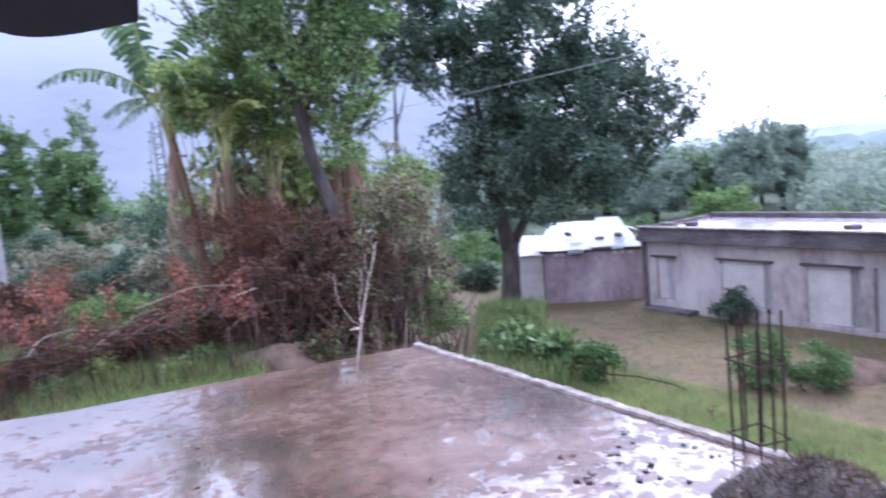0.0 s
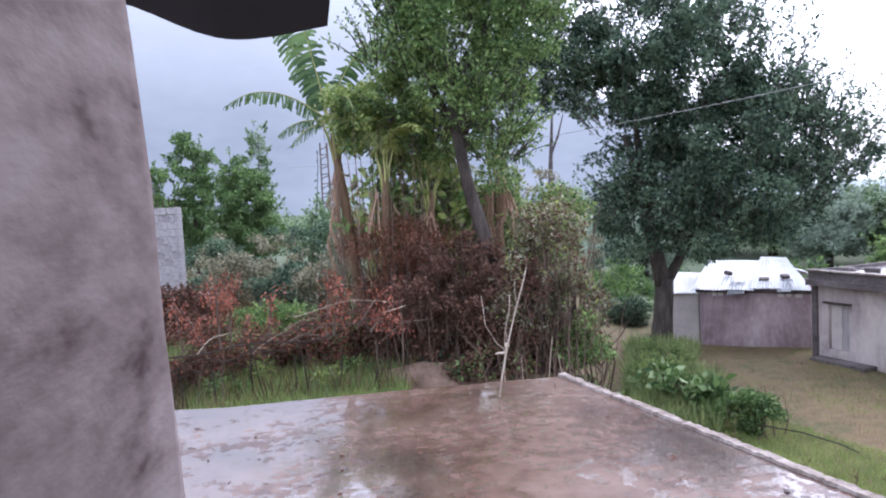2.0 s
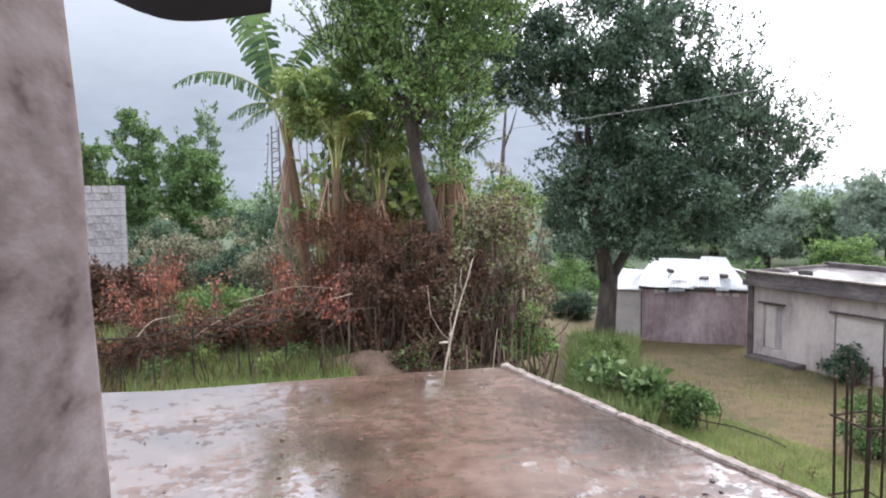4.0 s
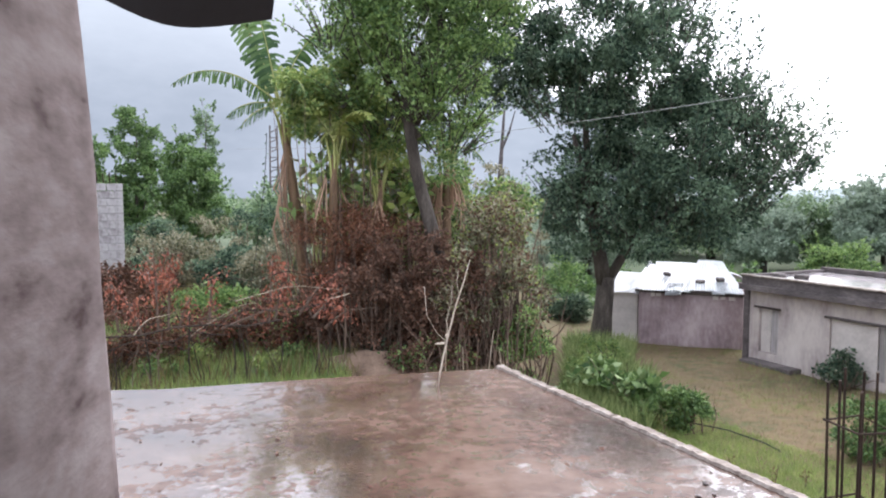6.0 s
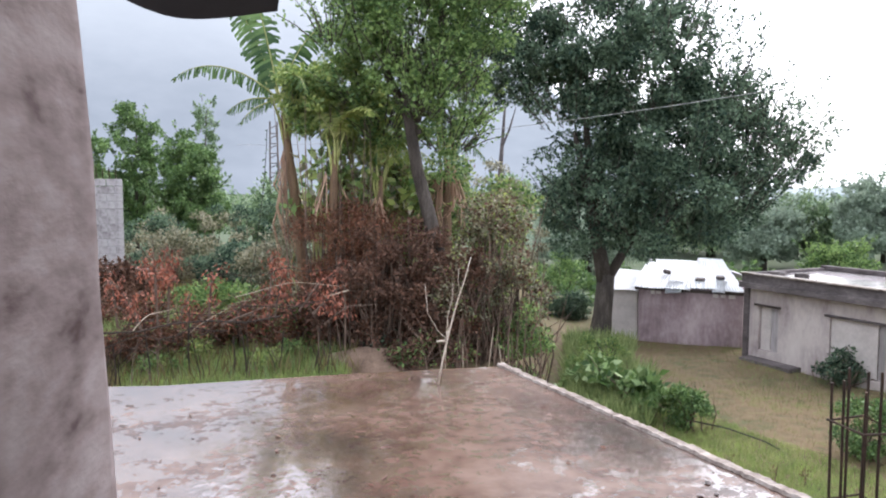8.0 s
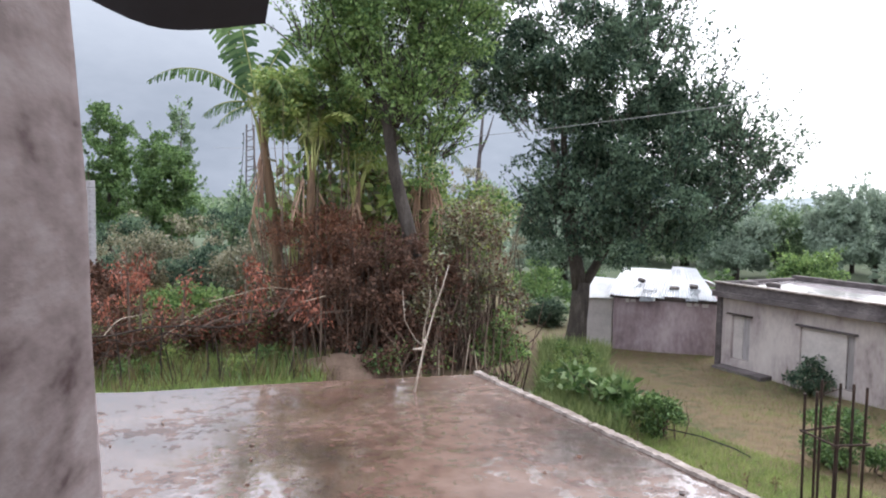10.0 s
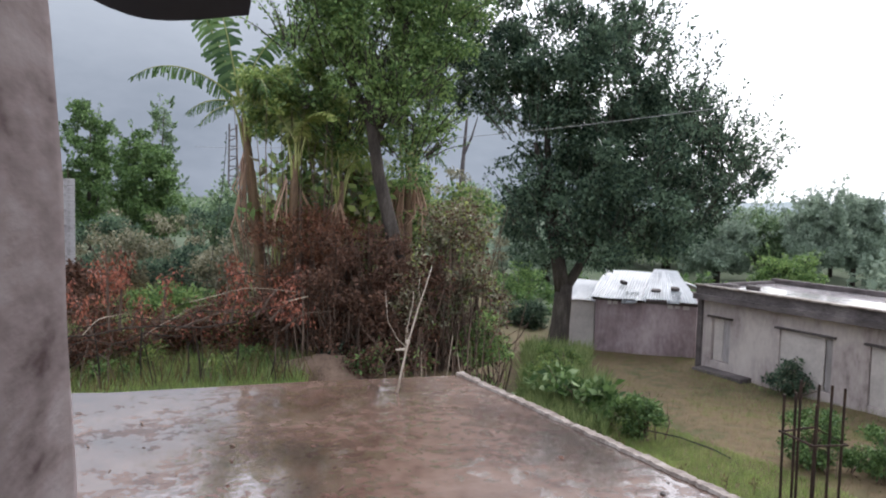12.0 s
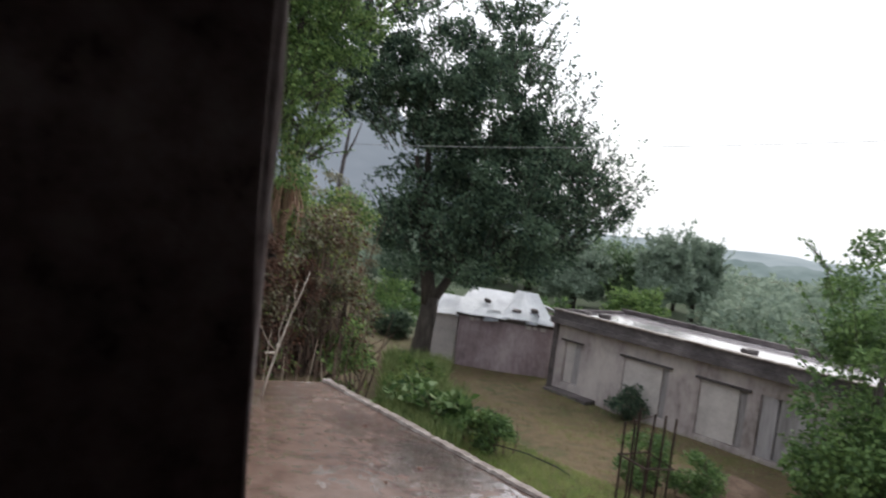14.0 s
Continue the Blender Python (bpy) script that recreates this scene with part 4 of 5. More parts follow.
D = 15.7
banana(polar(9.4, D, FIELD), up(0, D, 7.3) - FIELD,
       [(-82, 42, 2.35, 0.30, 0.80), (-70, 80, 2.9, 0.36, 0.10), (-60, 70, 2.6, 0.30, 0.16), (70, 72, 2.2, 0.28, 0.40), (-84, 8, 1.15, 0.26, 0.6), (-95, -14, 1.0, 0.24, 0.5),
        (70, 40, 1.9, 0.33, 0.8), (110, 25, 1.8, 0.33, 0.7), (170, 35, 1.9, 0.33, 0.9)],
       "tall banana plant with torn leaves and a leaning dry brown stem", 100, 10, 1.8, lean=-0.62, petioles=6)
for az, d, el, lean, seed, dry, fan_out, mat in [
        (10.9, 15.0, 4.6, 0.10, 130, 3, [(-75, 62, 1.6, 0.26, 0.75), (-20, 78, 1.8, 0.26, 0.3), (60, 74, 1.7, 0.26, 0.5), (95, 48, 1.6, 0.26, 0.9), (160, 50, 1.6, 0.26, 0.9)], BANANA_YOUNG),
        (12.6, 16.2, 3.6, -0.20, 140, 3, [(-95, 50, 1.5, 0.26, 1.0), (-50, 80, 1.8, 0.26, 0.35), (40, 72, 1.8, 0.26, 0.6), (85, 40, 1.4, 0.26, 1.0)], BANANA_LEAF),
        (14.0, 15.4, 2.6, 0.25, 150, 4, [(-80, 58, 1.5, 0.25, 0.9), (10, 80, 1.5, 0.25, 0.4), (75, 62, 1.5, 0.25, 0.8), (120, 40, 1.3, 0.25, 1.0)], BANANA_YOUNG),
        (15.6, 16.6, 3.4, 0.10, 160, 7, [(-80, 66, 1.5, 0.25, 0.7), (30, 78, 1.6, 0.25, 0.4), (90, 55, 1.5, 0.25, 0.8), (-140, 50, 1.5, 0.25, 0.8)], BANANA_YOUNG),
        (20.1, 16.4, 3.9, -0.05, 170, 12, [(-60, 72, 1.2, 0.22, 0.6), (60, 70, 1.3, 0.22, 0.6), (80, 20, 1.2, 0.24, 0.9), (170, 55, 1.2, 0.22, 0.8)], BANANA_LEAF)]:
    banana(polar(az, d, FIELD), up(0, d, el) - FIELD, fan_out, "slender banana plant with a brown stem" if dry > 10 else "young banana plant with yellowing torn leaves", seed, dry, 0.8, mat, lean)

# ---- bushes behind the terrace ----
bush("leafy_bush", polar(11.9, 15.5, FIELD), "yellow-green leafy climber between the banana plants", [(0.0, 0, 5.2, 0.9, 0.8, 0.6), (-0.4, 0, 4.7, 0.7, 0.7, 0.6), (-0.9, -0.3, 5.1, 0.5, 0.5, 0.6), (0.8, 0, 5.2, 0.7, 0.6, 0.6), (-0.2, 0, 5.7, 0.6, 0.6, 0.5), (0.5, 0.2, 4.3, 0.5, 0.5, 0.4)],
     [(LEAF_YELLOW, 4200), (LEAF_MID, 3200)], 0.14, 0.26, 100, 24, 201)
bush("cane_thicket", polar(13.2, 15.9, FIELD), "thicket of thin yellow-green canes with hanging leaves", [(-0.9, 0, 3.2, 0.5, 0.6, 0.9), (0.1, 0, 3.5, 0.6, 0.6, 1.0), (0.9, 0, 3.1, 0.5, 0.6, 0.8)],
     [(LEAF_YELLOW, 330), (LEAF_MID, 260), (LEAF_GREY, 200)], 0.24, 0.30, 60, 70, 214, stem_mat=MIDRIB)
bush("leafy_bush", polar(16.4, 16.6, FIELD), "yellow-green leafy bush round the tree trunk", [(0, 0, 3.0, 1.1, 0.8, 0.7), (-0.7, 0, 3.3, 0.8, 0.7, 0.6)], [(LEAF_YELLOW, 1300), (LEAF_MID, 900), (LEAF_GREY, 500), (LEAF_BROWN, 700)], 0.14, 0.30, 50, 40, 202)
bush("leafy_bush", polar(21.5, 17.5, FIELD), "mixed green bush behind the brush", [(0, 0, 2.2, 1.3, 0.8, 1.2), (-0.9, 0, 2.8, 0.9, 0.7, 0.9), (0.9, 0, 2.6, 0.9, 0.7, 0.9)], [(LEAF_YELLOW, 2200), (LEAF_MID, 2600), (LEAF_GREY, 700)], 0.15, 0.32, 70, 40, 211)
bush("leafy_bush", polar(18.3, 17.2, FIELD), "mixed green bush behind the tree trunk", [(0, 0, 2.2, 1.0, 0.8, 1.2), (0.2, 0, 3.6, 0.8, 0.7, 0.9)], [(LEAF_YELLOW, 2200), (LEAF_MID, 1600), (LEAF_BROWN, 500)], 0.15, 0.32, 60, 40, 212)
bush("dry_bush", polar(11.2, 14.6, FIELD), "withered reddish-brown bush behind the terrace", [(0.1, 0, 2.4, 0.75, 0.7, 0.75), (0.8, 0, 2.1, 0.8, 0.7, 0.8), (0.4, 0, 1.3, 1.0, 0.7, 0.8)], [(LEAF_RED, 250), (LEAF_RUST, 7500)], 0.085, 0.38, 80, 120, 203)
bush("dry_bush", polar(15.8, 14.2, FIELD), "dense dark heap of dry twigs and brown leaves", [(-0.5, 0, 1.4, 1.1, 0.8, 1.1), (0.6, 0, 1.5, 1.1, 0.8, 1.1), (0, 0, 0.7, 1.5, 0.9, 0.7)], [(LEAF_DEAD, 9000)], 0.10, 0.28, 90, 240, 204)
bush("dry_bush", polar(20.2, 13.8, FIELD), "dense dark heap of dry twigs and brown leaves", [(0, 0, 1.2, 0.9, 0.8, 1.0), (0.2, 0, 0.6, 1.1, 0.8, 0.6)], [(LEAF_DEAD, 4600), (LEAF_BROWN, 700)], 0.10, 0.28, 60, 170, 205)
bush("thin_leaved_bush", polar(23.2, 13.8, FIELD), "tall bush of thin canes with pale grey-green leaves", [(0, 0, 2.0, 0.95, 0.7, 0.8), (0.1, 0, 2.7, 0.75, 0.7, 0.5), (0.5, 0, 1.2, 0.7, 0.6, 0.8), (-0.4, 0, 1.3, 0.7, 0.6, 0.7)],
     [(LEAF_GREY, 3600), (LEAF_YELLOW, 700), (LEAF_DEAD, 2200)], 0.10, 0.26, 90, 130, 206)
bush("leafy_bush", polar(26.3, 13.6, -2.2), "dark green bush at the end of the hedge", [(0, 0, 0.7, 0.5, 0.5, 0.7), (0.1, 0, 1.3, 0.4, 0.4, 0.5)], [(LEAF_MID, 1800), (LEAF_BROWN, 300)], 0.10, 0.22, 30, 30, 207)
bush("low_green_bush", polar(16.4, 13.9, FIELD), "low green weeds at the foot of the brush", [(0, 0, 0.3, 1.1, 0.4, 0.3)], [(LEAF_DARK, 500), (LEAF_DEAD, 900)], 0.10, 0.2, 30, 20, 208)
bush("low_green_bush", polar(19.0, 13.0, FIELD), "low green weeds at the foot of the brush", [(0, 0, 0.3, 0.8, 0.4, 0.3)], [(LEAF_MID, 300), (LEAF_DEAD, 700)], 0.10, 0.2, 30, 20, 209)
for k, (az, d, w, h, mat) in enumerate([(-16, 24, 3.0, 1.6, LEAF_GREY), (-1, 26, 3.0, 1.9, LEAF_GREY), (3.5, 24, 2.4, 1.5, LEAF_DARK), (0.5, 31, 4.5, 2.6, LEAF_GREY), (4.4, 32, 5.0, 2.8, LEAF_DARK), (-2.8, 30, 3.5, 2.4, LEAF_DARK), (6.5, 22, 2.0, 1.9, LEAF_GREY), (-9, 18.5, 3.2, 2.0, LEAF_DEAD), (-6, 19.0, 2.0, 1.9, LEAF_DEAD), (-13, 18.0, 3.0, 1.9, LEAF_DEAD), (-14, 16, 3.0, 1.2, LEAF_BROWN), (1.5, 19, 2.2, 0.8, LEAF_MID), (9.5, 20, 2.2, 3.0, LEAF_GREY), (28, 38, 3, 2.5, LEAF_MID), (24, 30, 4, 4.5, LEAF_GREY), (29.5, 30, 1.6, 1.0, LEAF_DARK)]):
    z = FIELD if az < 25 else YARD
    bush("field_bush", polar(az, d, z), "grey-green scrub in the field" if mat is LEAF_GREY else "brown withered scrub in the field" if mat in (LEAF_BROWN, LEAF_DEAD) else "green scrub in the field",
         [(0, 0, h * 0.5, w * 0.5, w * 0.4, h * 0.5), (w * 0.3, 0, h * 0.4, w * 0.35, w * 0.3, h * 0.4)], [(mat, 2600)], 0.17, 0.35, 40, 30, 220 + k, group="field scrub")
bush("yard_bush", (16.6, 14.6, YARD), "dark flowering bush by the house wall", [(0, 0, 0.35, 0.5, 0.5, 0.35), (0.1, 0, 0.75, 0.25, 0.25, 0.3)], [(LEAF_DARK, 1100), (LEAF_GREY, 120)], 0.13, 0.2, 30, 20, 240)
bush("yard_bush", (12.4, 10.2, YARD), "round green bush in the yard", [(0, 0, 0.6, 0.55, 0.55, 0.6)], [(LEAF_FIELD, 2000)], 0.11, 0.2, 30, 20, 241)
bush("yard_bush", (13.2, 9.5, YARD), "round green bush in the yard", [(0, 0, 0.5, 0.6, 0.6, 0.5)], [(LEAF_FIELD, 2000)], 0.11, 0.2, 30, 20, 242)
bush("squash_plants", (9.9, 14.3, YARD), "broad-leaved pale green plants beside the terrace", [(-0.3, 1.2, 0.5, 0.7, 0.9, 0.45), (0.1, -0.1, 0.45, 0.55, 0.8, 0.4)], [(LEAF_SQUASH, 520), (LEAF_FIELD, 800)], 0.25, 0.25, 40, 30, 243, "plants")
bush("yard_bush", (10.3, 12.9, YARD), "dense green bush beside the broad leaves", [(0, 0, 0.45, 0.4, 0.45, 0.45)], [(LEAF_FIELD, 1700)], 0.12, 0.2, 30, 20, 244)
bush("tall_weeds", (10.4, 17.0, YARD), "tall green weeds before the big tree", [(0, 0, 0.45, 0.7, 0.8, 0.45), (1.3, 1.6, 0.5, 0.7, 0.8, 0.5), (-0.3, -1.0, 0.35, 0.5, 0.5, 0.35)], [(LEAF_YELLOW, 1800), (LEAF_MID, 2600)], 0.10, 0.2, 60, 60, 245, "plants")

# ---- brush fence with withered branches ----
rng = random.Random(40)
fence = thing("brush_fence", (0, 0, 0), "low fence of bare posts and dark crooked rails", "fence")
fence_az = [-15, -11.5, -8.5, -5.0, -2.4, 0.3, 3.2, 4.4, 6.5, 9.4]
for k, az in enumerate(fence_az):
    d = 12.45 + 0.15 * math.sin(k * 1.7)
    a, b = Vector(polar(az, d, FIELD - 0.1)), Vector(polar(az + rng.uniform(-0.7, 0.9), d, FIELD + rng.uniform(0.75, 1.25)))
    part("post", Shape().tube([a, a.lerp(b, 0.5) + Vector((rng.uniform(-0.05, 0.05), 0, 0)), b], [0.016, 0.014, 0.009], 6), DARK_TWIG, fence)
for z, a0, a1, rad, wob in [(0.92, -16, 7, 0.014, 0.05), (0.78, -8, 3, 0.010, 0.07), (1.15, -4, 11, 0.008, 0.06), (0.66, -5, 2.5, 0.007, 0.1), (1.75, -1, 12, 0.006, 0.06)]:
    pts = [polar(a0 + (a1 - a0) * i / 9, 12.25, FIELD + z + wob * math.sin(i * 1.9 + z * 9) + 0.02 * i) for i in range(10)]
    part("rail", Shape().tube(pts, [rad] * 10, 5), DARK_TWIG, fence)


for k in range(26):
    az = rng.uniform(-6.5, 11.5)
    a = Vector(polar(az, 12.2 + rng.uniform(-0.1, 0.3), FIELD - 0.05))
    b = a + Vector((rng.uniform(-0.22, 0.22), 0, rng.uniform(0.45, 1.15)))
    part("twig", Shape().tube([a, a.lerp(b, 0.5) + Vector((rng.uniform(-0.06, 0.06), 0, 0)), b], [0.010, 0.008, 0.005], 5), DARK_TWIG if k % 3 else TWIG, fence)


def dry_branch(az, d, z, lean, length, leaves, label, seed, mat=None, leaf=0.082):
    r = np.random.default_rng(seed)
    t = thing("withered_branch", polar(az, d, z), label, "branch", "withered branches on the fence")
    tip = Vector((lean[0], lean[1], lean[2])).normalized() * length
    mid = tip * 0.5 + Vector((0, 0, 0.12 * length))
    s = Shape().tube([(0, 0, 0), mid, tip], [0.025, 0.018, 0.006], 5)
    pts = []
    for k in range(9):
        f = r.uniform(0.25, 1.0)
        st = (mid * (f * 2) if f < 0.5 else mid.lerp(tip, f * 2 - 1))
        e = st + Vector(r.normal(size=3) * 0.15 * length ** 0.5)
        part("side_twig", Shape().tube([st, e], [0.01, 0.004], 4), TWIG, t)
        for q in range(leaves // 9):
            w = st.lerp(e, r.uniform(0.2, 1.1))
            pts.append([w.x + r.normal() * 0.07, w.y + r.normal() * 0.07, w.z + r.normal() * 0.09])
    part("stem", s, TWIG, t)
    p = np.array(pts)
    ob = new("foliage", leaf_mesh("foliage", mat or LEAF_RED, p, r.normal(size=p.shape) * 0.6 + np.array([0, 0, -0.9]), leaf, 0.38, r))
    tagged(ob, kind="stuff").parent = t
    return t


label = "cut branch with withered red-brown leaves, on the fence"
for k, (az, z, lean, ln, n) in enumerate([(-1.9, 0.9, (-0.03, 0, 1), 1.45, 300), (-1.2, 0.9, (0.06, 0, 1), 1.2, 260), (-0.5, 0.85, (0.3, 0, 0.7), 0.6, 90), (-3.0, 0.85, (-0.3, 0, 0.7), 0.7, 90), (1.7, 0.95, (0.1, 0, 1), 0.85, 110), (-4.6, 0.85, (-0.1, 0, 1), 0.9, 120),
                                          (6.1, 0.85, (0.08, 0, 1), 1.2, 250), (6.6, 0.95, (0.2, 0, 0.9), 0.9, 170), (8.4, 1.0, (0.5, 0, 0.5), 1.0, 230), (9.5, 1.0, (0.5, 0, 0.4), 0.9, 220), (10.2, 0.95, (0.4, 0, 0.1), 0.6, 110), (2.6, 0.80, (0.7, 0, 0.1), 0.8, 60), (-7.5, 0.8, (-0.5, 0, 0.5), 1.2, 60), (-11, 0.8, (0.4, 0, 0.4), 1.2, 50),
                                          (3.6, 0.9, (0.9, 0, 0.1), 1.3, 50)]):
    dry_branch(az, 13.0 + 0.2 * (k % 3), FIELD + z, lean, ln, n, label, 300 + k)
for az, d, h, n, seed in ((-1.6, 14.4, 1.25, 900, 332), (0.9, 15.2, 0.75, 800, 334), (3.4, 14.6, 0.95, 1000, 330), (5.9, 15.0, 1.25, 1100, 335), (8.6, 14.5, 1.0, 1100, 333), (10.6, 15.2, 1.4, 1100, 336)):
    bush("dry_bush", polar(az, d, FIELD), "low tangle of brown dry twigs behind the fence", [(-0.35, 0, h * 0.45, 0.35, 0.4, h * 0.3), (0, 0.1, h * 0.72, 0.28, 0.3, h * 0.3), (0.4, 0, h * 0.4, 0.35, 0.4, h * 0.3)],
         [(LEAF_DEAD, n), (LEAF_RUST, 700), (LEAF_RED, 130), (LEAF_MID, 160)], 0.10, 0.24, 34, 34, seed)
bush("dry_bush", polar(-8.5, 14.0, FIELD), "dark heap of dry branches behind the fence", [(-1.2, 0, 0.6, 1.2, 0.5, 0.45), (0.6, 0, 0.7, 1.3, 0.5, 0.5)], [(LEAF_BROWN, 3400), (LEAF_RED, 200)], 0.10, 0.25, 70, 150, 331)
for k, (a0, z0, a1, z1, r) in enumerate([(0.4, 0.92, 4.8, 1.5, 0.007), (0.2, 0.8, 5.4, 1.35, 0.006), (1.2, 0.75, 6.4, 1.45, 0.006), (3.6, 1.4, 11.5, 1.55, 0.007), (10.3, 0.9, 14.4, 1.2, 0.011), (-3.6, 0.95, -0.6, 1.2, 0.010)]):
    t = thing("bare_branch", polar(a0, 12.6, FIELD + z0), "long pale bare branch leaning on the fence", "branch", "bare branches on the fence")
    e = Vector(polar(a1, 12.7, FIELD + z1)) - Vector(polar(a0, 12.6, FIELD + z0))
    part("stem", Shape().tube([e * f + Vector((0, 0, 0.48 * f * (1 - f) + 0.02 * math.sin(9 * f + k))) for f in [i / 8 for i in range(9)]], [r * (1 - 0.07 * i) for i in range(9)], 5), PALE_WOOD if k % 2 else TWIG, t)
peg = thing("fence_stake", polar(11.9, 13.0, FIELD), "thin bare stake with a cross peg at the fence end", "stake")
part("stem", Shape().tube([(0, 0, -0.1), (0.02, 0, 0.8), (0.01, 0, 1.5)], [0.018, 0.016, 0.011], 6), TWIG, peg)
part("cross_peg", Shape().tube([(-0.35, 0, 1.32), (0.0, -0.02, 1.40), (0.10, 0, 1.42)], [0.008, 0.010, 0.008], 5), PALE_WOOD, peg)
board = thing("pale_board", polar(-4.3, 19.4, FIELD), "weathered pale board on two short posts in the field", "board")
part("plank", Shape().box((1.3, 0.06, 0.26), pose(0, 0, 1.17, 0, 3, 0), 0.012), PANEL, board)
for x in (-0.5, 0.5):
    part("post", Shape().tube([(x, 0.06, -0.1), (x, 0.06, 1.25)], [0.035], 6), DARKWOOD, board)

# ---- thin cane stakes at the terrace corner ----
canes = thing("cane_fence", (0, 0, 0), "row of thin upright cane stakes before the hedge", "fence")
rng = random.Random(12)
for k in range(16):
    az = 19.8 + k * 0.42 + rng.uniform(-0.12, 0.12)
    a = Vector(polar(az, 12.6, FIELD - 0.5))
    b = a + Vector((rng.uniform(-0.2, 0.2), 0, rng.uniform(0.9, 1.7)))
    part("cane", Shape().tube([a, a.lerp(b, 0.5), b], [0.011, 0.010, 0.006], 5), PALE_WOOD if k % 4 == 0 else TWIG, canes)
stake = thing("corner_stake", (2.80, 6.02, -0.15), "thin bare stake at the terrace corner", "stake")
part("stem", Shape().tube([(0, 0, 0), (-0.01, 0, 0.35), (0.01, 0, 0.62)], [0.008, 0.007, 0.005], 6), TWIG, stake)

# ---- bare sapling standing on the terrace ----
sap = thing("bare_sapling", (1.955, 5.58, 0.0), "bare pale forked stick standing on the terrace", "sapling")
part("stem", Shape().tube([(0, 0, 0), (0.035, 0, 0.18), (0.085, 0, 0.40), (0.17, 0, 0.70), (0.235, 0, 0.88), (0.285, 0, 1.05)], [0.0100, 0.0082, 0.0074, 0.006, 0.0048, 0.003], 8), SAPWOOD, sap, smooth=True)
for pts, rad in [([(0.08, 0, 0.37), (0.0, 0.0, 0.44), (-0.09, 0.01, 0.60), (-0.115, 0.0, 0.84)], [0.0028, 0.0026, 0.0023, 0.0016]),
                 ([(0.09, 0, 0.41), (0.075, -0.01, 0.55), (0.12, 0, 0.72), (0.13, 0.01, 0.84)], [0.003, 0.0028, 0.0024, 0.0018]),
                 ([(0.19, 0, 0.75), (0.17, 0, 0.86), (0.18, 0, 0.96)], [0.003, 0.0025, 0.002]), ([(0.06, 0, 0.36), (-0.02, 0, 0.36)], [0.012, 0.006])]:
    part("branch", Shape().tube(pts, rad, 6), SAPWOOD, sap, smooth=True)
part("knot", Shape().box((0.03, 0.03, 0.035), pose(0.085, 0, 0.42), 0.01), SAPWOOD, sap, "pale rag knot at the fork")

# ---- steel cage for a column ----
cage = thing("rebar_cage", (3.03, 2.53, 0.0), "rusty steel rod cage of an unbuilt column on the terrace edge", "rebar cage", turn=-8)
tops = [0.67, 0.70, 0.74, 0.76, 0.72, 0.74]
for k, (x, y) in enumerate([(-0.085, 0.10), (-0.085, 0.025), (0.0, 0.095), (0.015, -0.085), (0.085, 0.075), (0.09, -0.08), (-0.075, -0.085)]):
    part("rod", Shape().tube([(x, y, 0), (x + 0.003 * (k - 3), y + 0.004, tops[k % 6])], [0.0068], 7), RUST, cage)
for z in (0.48, 0.08):
    q = [(-0.10, 0.115, z), (0.10, 0.11, z + 0.012), (0.105, -0.10, z - 0.01), (-0.095, -0.105, z), (-0.10, 0.118, z + 0.004)]
    part("tie", Shape().tube(q, [0.006], 6), RUST, cage)

stubs = thing("rebar_stubs", (-1.14, 4.22, 0.0), "short rusty rods standing up from the terrace", "rebar stubs")
for x, y, h in [(-0.10, 0.0, 0.30), (-0.06, 0.06, 0.36), (0.02, 0.02, 0.26), (0.04, 0.08, 0.38), (0.07, -0.02, 0.33)]:
    part("rod", Shape().tube([(x, y, 0), (x + 0.005, y, h)], [0.012], 7), RUST, stubs)

# ---- heap of rotten straw and rubble by the kerb ----
rng_n = np.random.default_rng(77)
heap = thing("rubbish_heap", (2.70, 2.0, 0.0), "low heap of dark rotten straw and soil on the terrace", "heap")
s = Shape()
for j in range(9):
    r = j / 8
    for k in range(24):
        a = 2 * math.pi * k / 24
        w = 1 + 0.25 * noise.noise(Vector((math.cos(a) * 1.5, math.sin(a) * 1.5, 2)))
        s.v.append((0.42 * r * w * math.cos(a), 0.36 * r * w * math.sin(a), max(0.0, 0.17 * (1 - r * r) + 0.03 * noise.noise(Vector((r * 9 * math.cos(a), r * 9 * math.sin(a), 1))) * (1 - r))))
for j in range(8):
    for k in range(24):
        s.f.append((j * 24 + k, j * 24 + (k + 1) % 24, (j + 1) * 24 + (k + 1) % 24, (j + 1) * 24 + k))
part("soil", s, BARK, heap, smooth=True)
a, r = rng_n.uniform(0, 6.28, 2600), rng_n.uniform(0, 1, 2600) ** 0.5
p = np.stack([0.40 * r * np.cos(a), 0.34 * r * np.sin(a), 0.165 * (1 - r * r)], 1)
ob = new("straw", leaf_mesh("straw", STRAW, p, rng_n.normal(size=p.shape) + np.array([0, 0, 0.25]), 0.06, 0.12, rng_n, 0.02))
tagged(ob, kind="stuff").parent = heap
rng = random.Random(9)
stone_meshes = []
for k in range(4):
    bm = bmesh.new()
    bmesh.ops.create_icosphere(bm, subdivisions=1, radius=0.05)
    for v in bm.verts:
        v.co *= 1 + 0.45 * noise.noise(v.co * 22 + Vector((k * 3.1, 0, 0)))
        v.co.z = max(v.co.z * 0.32, -0.012)
    me = bpy.data.meshes.new("stone")
    bm.to_mesh(me)
    bm.free()
    me.materials.append(STONE)
    stone_meshes.append(me)
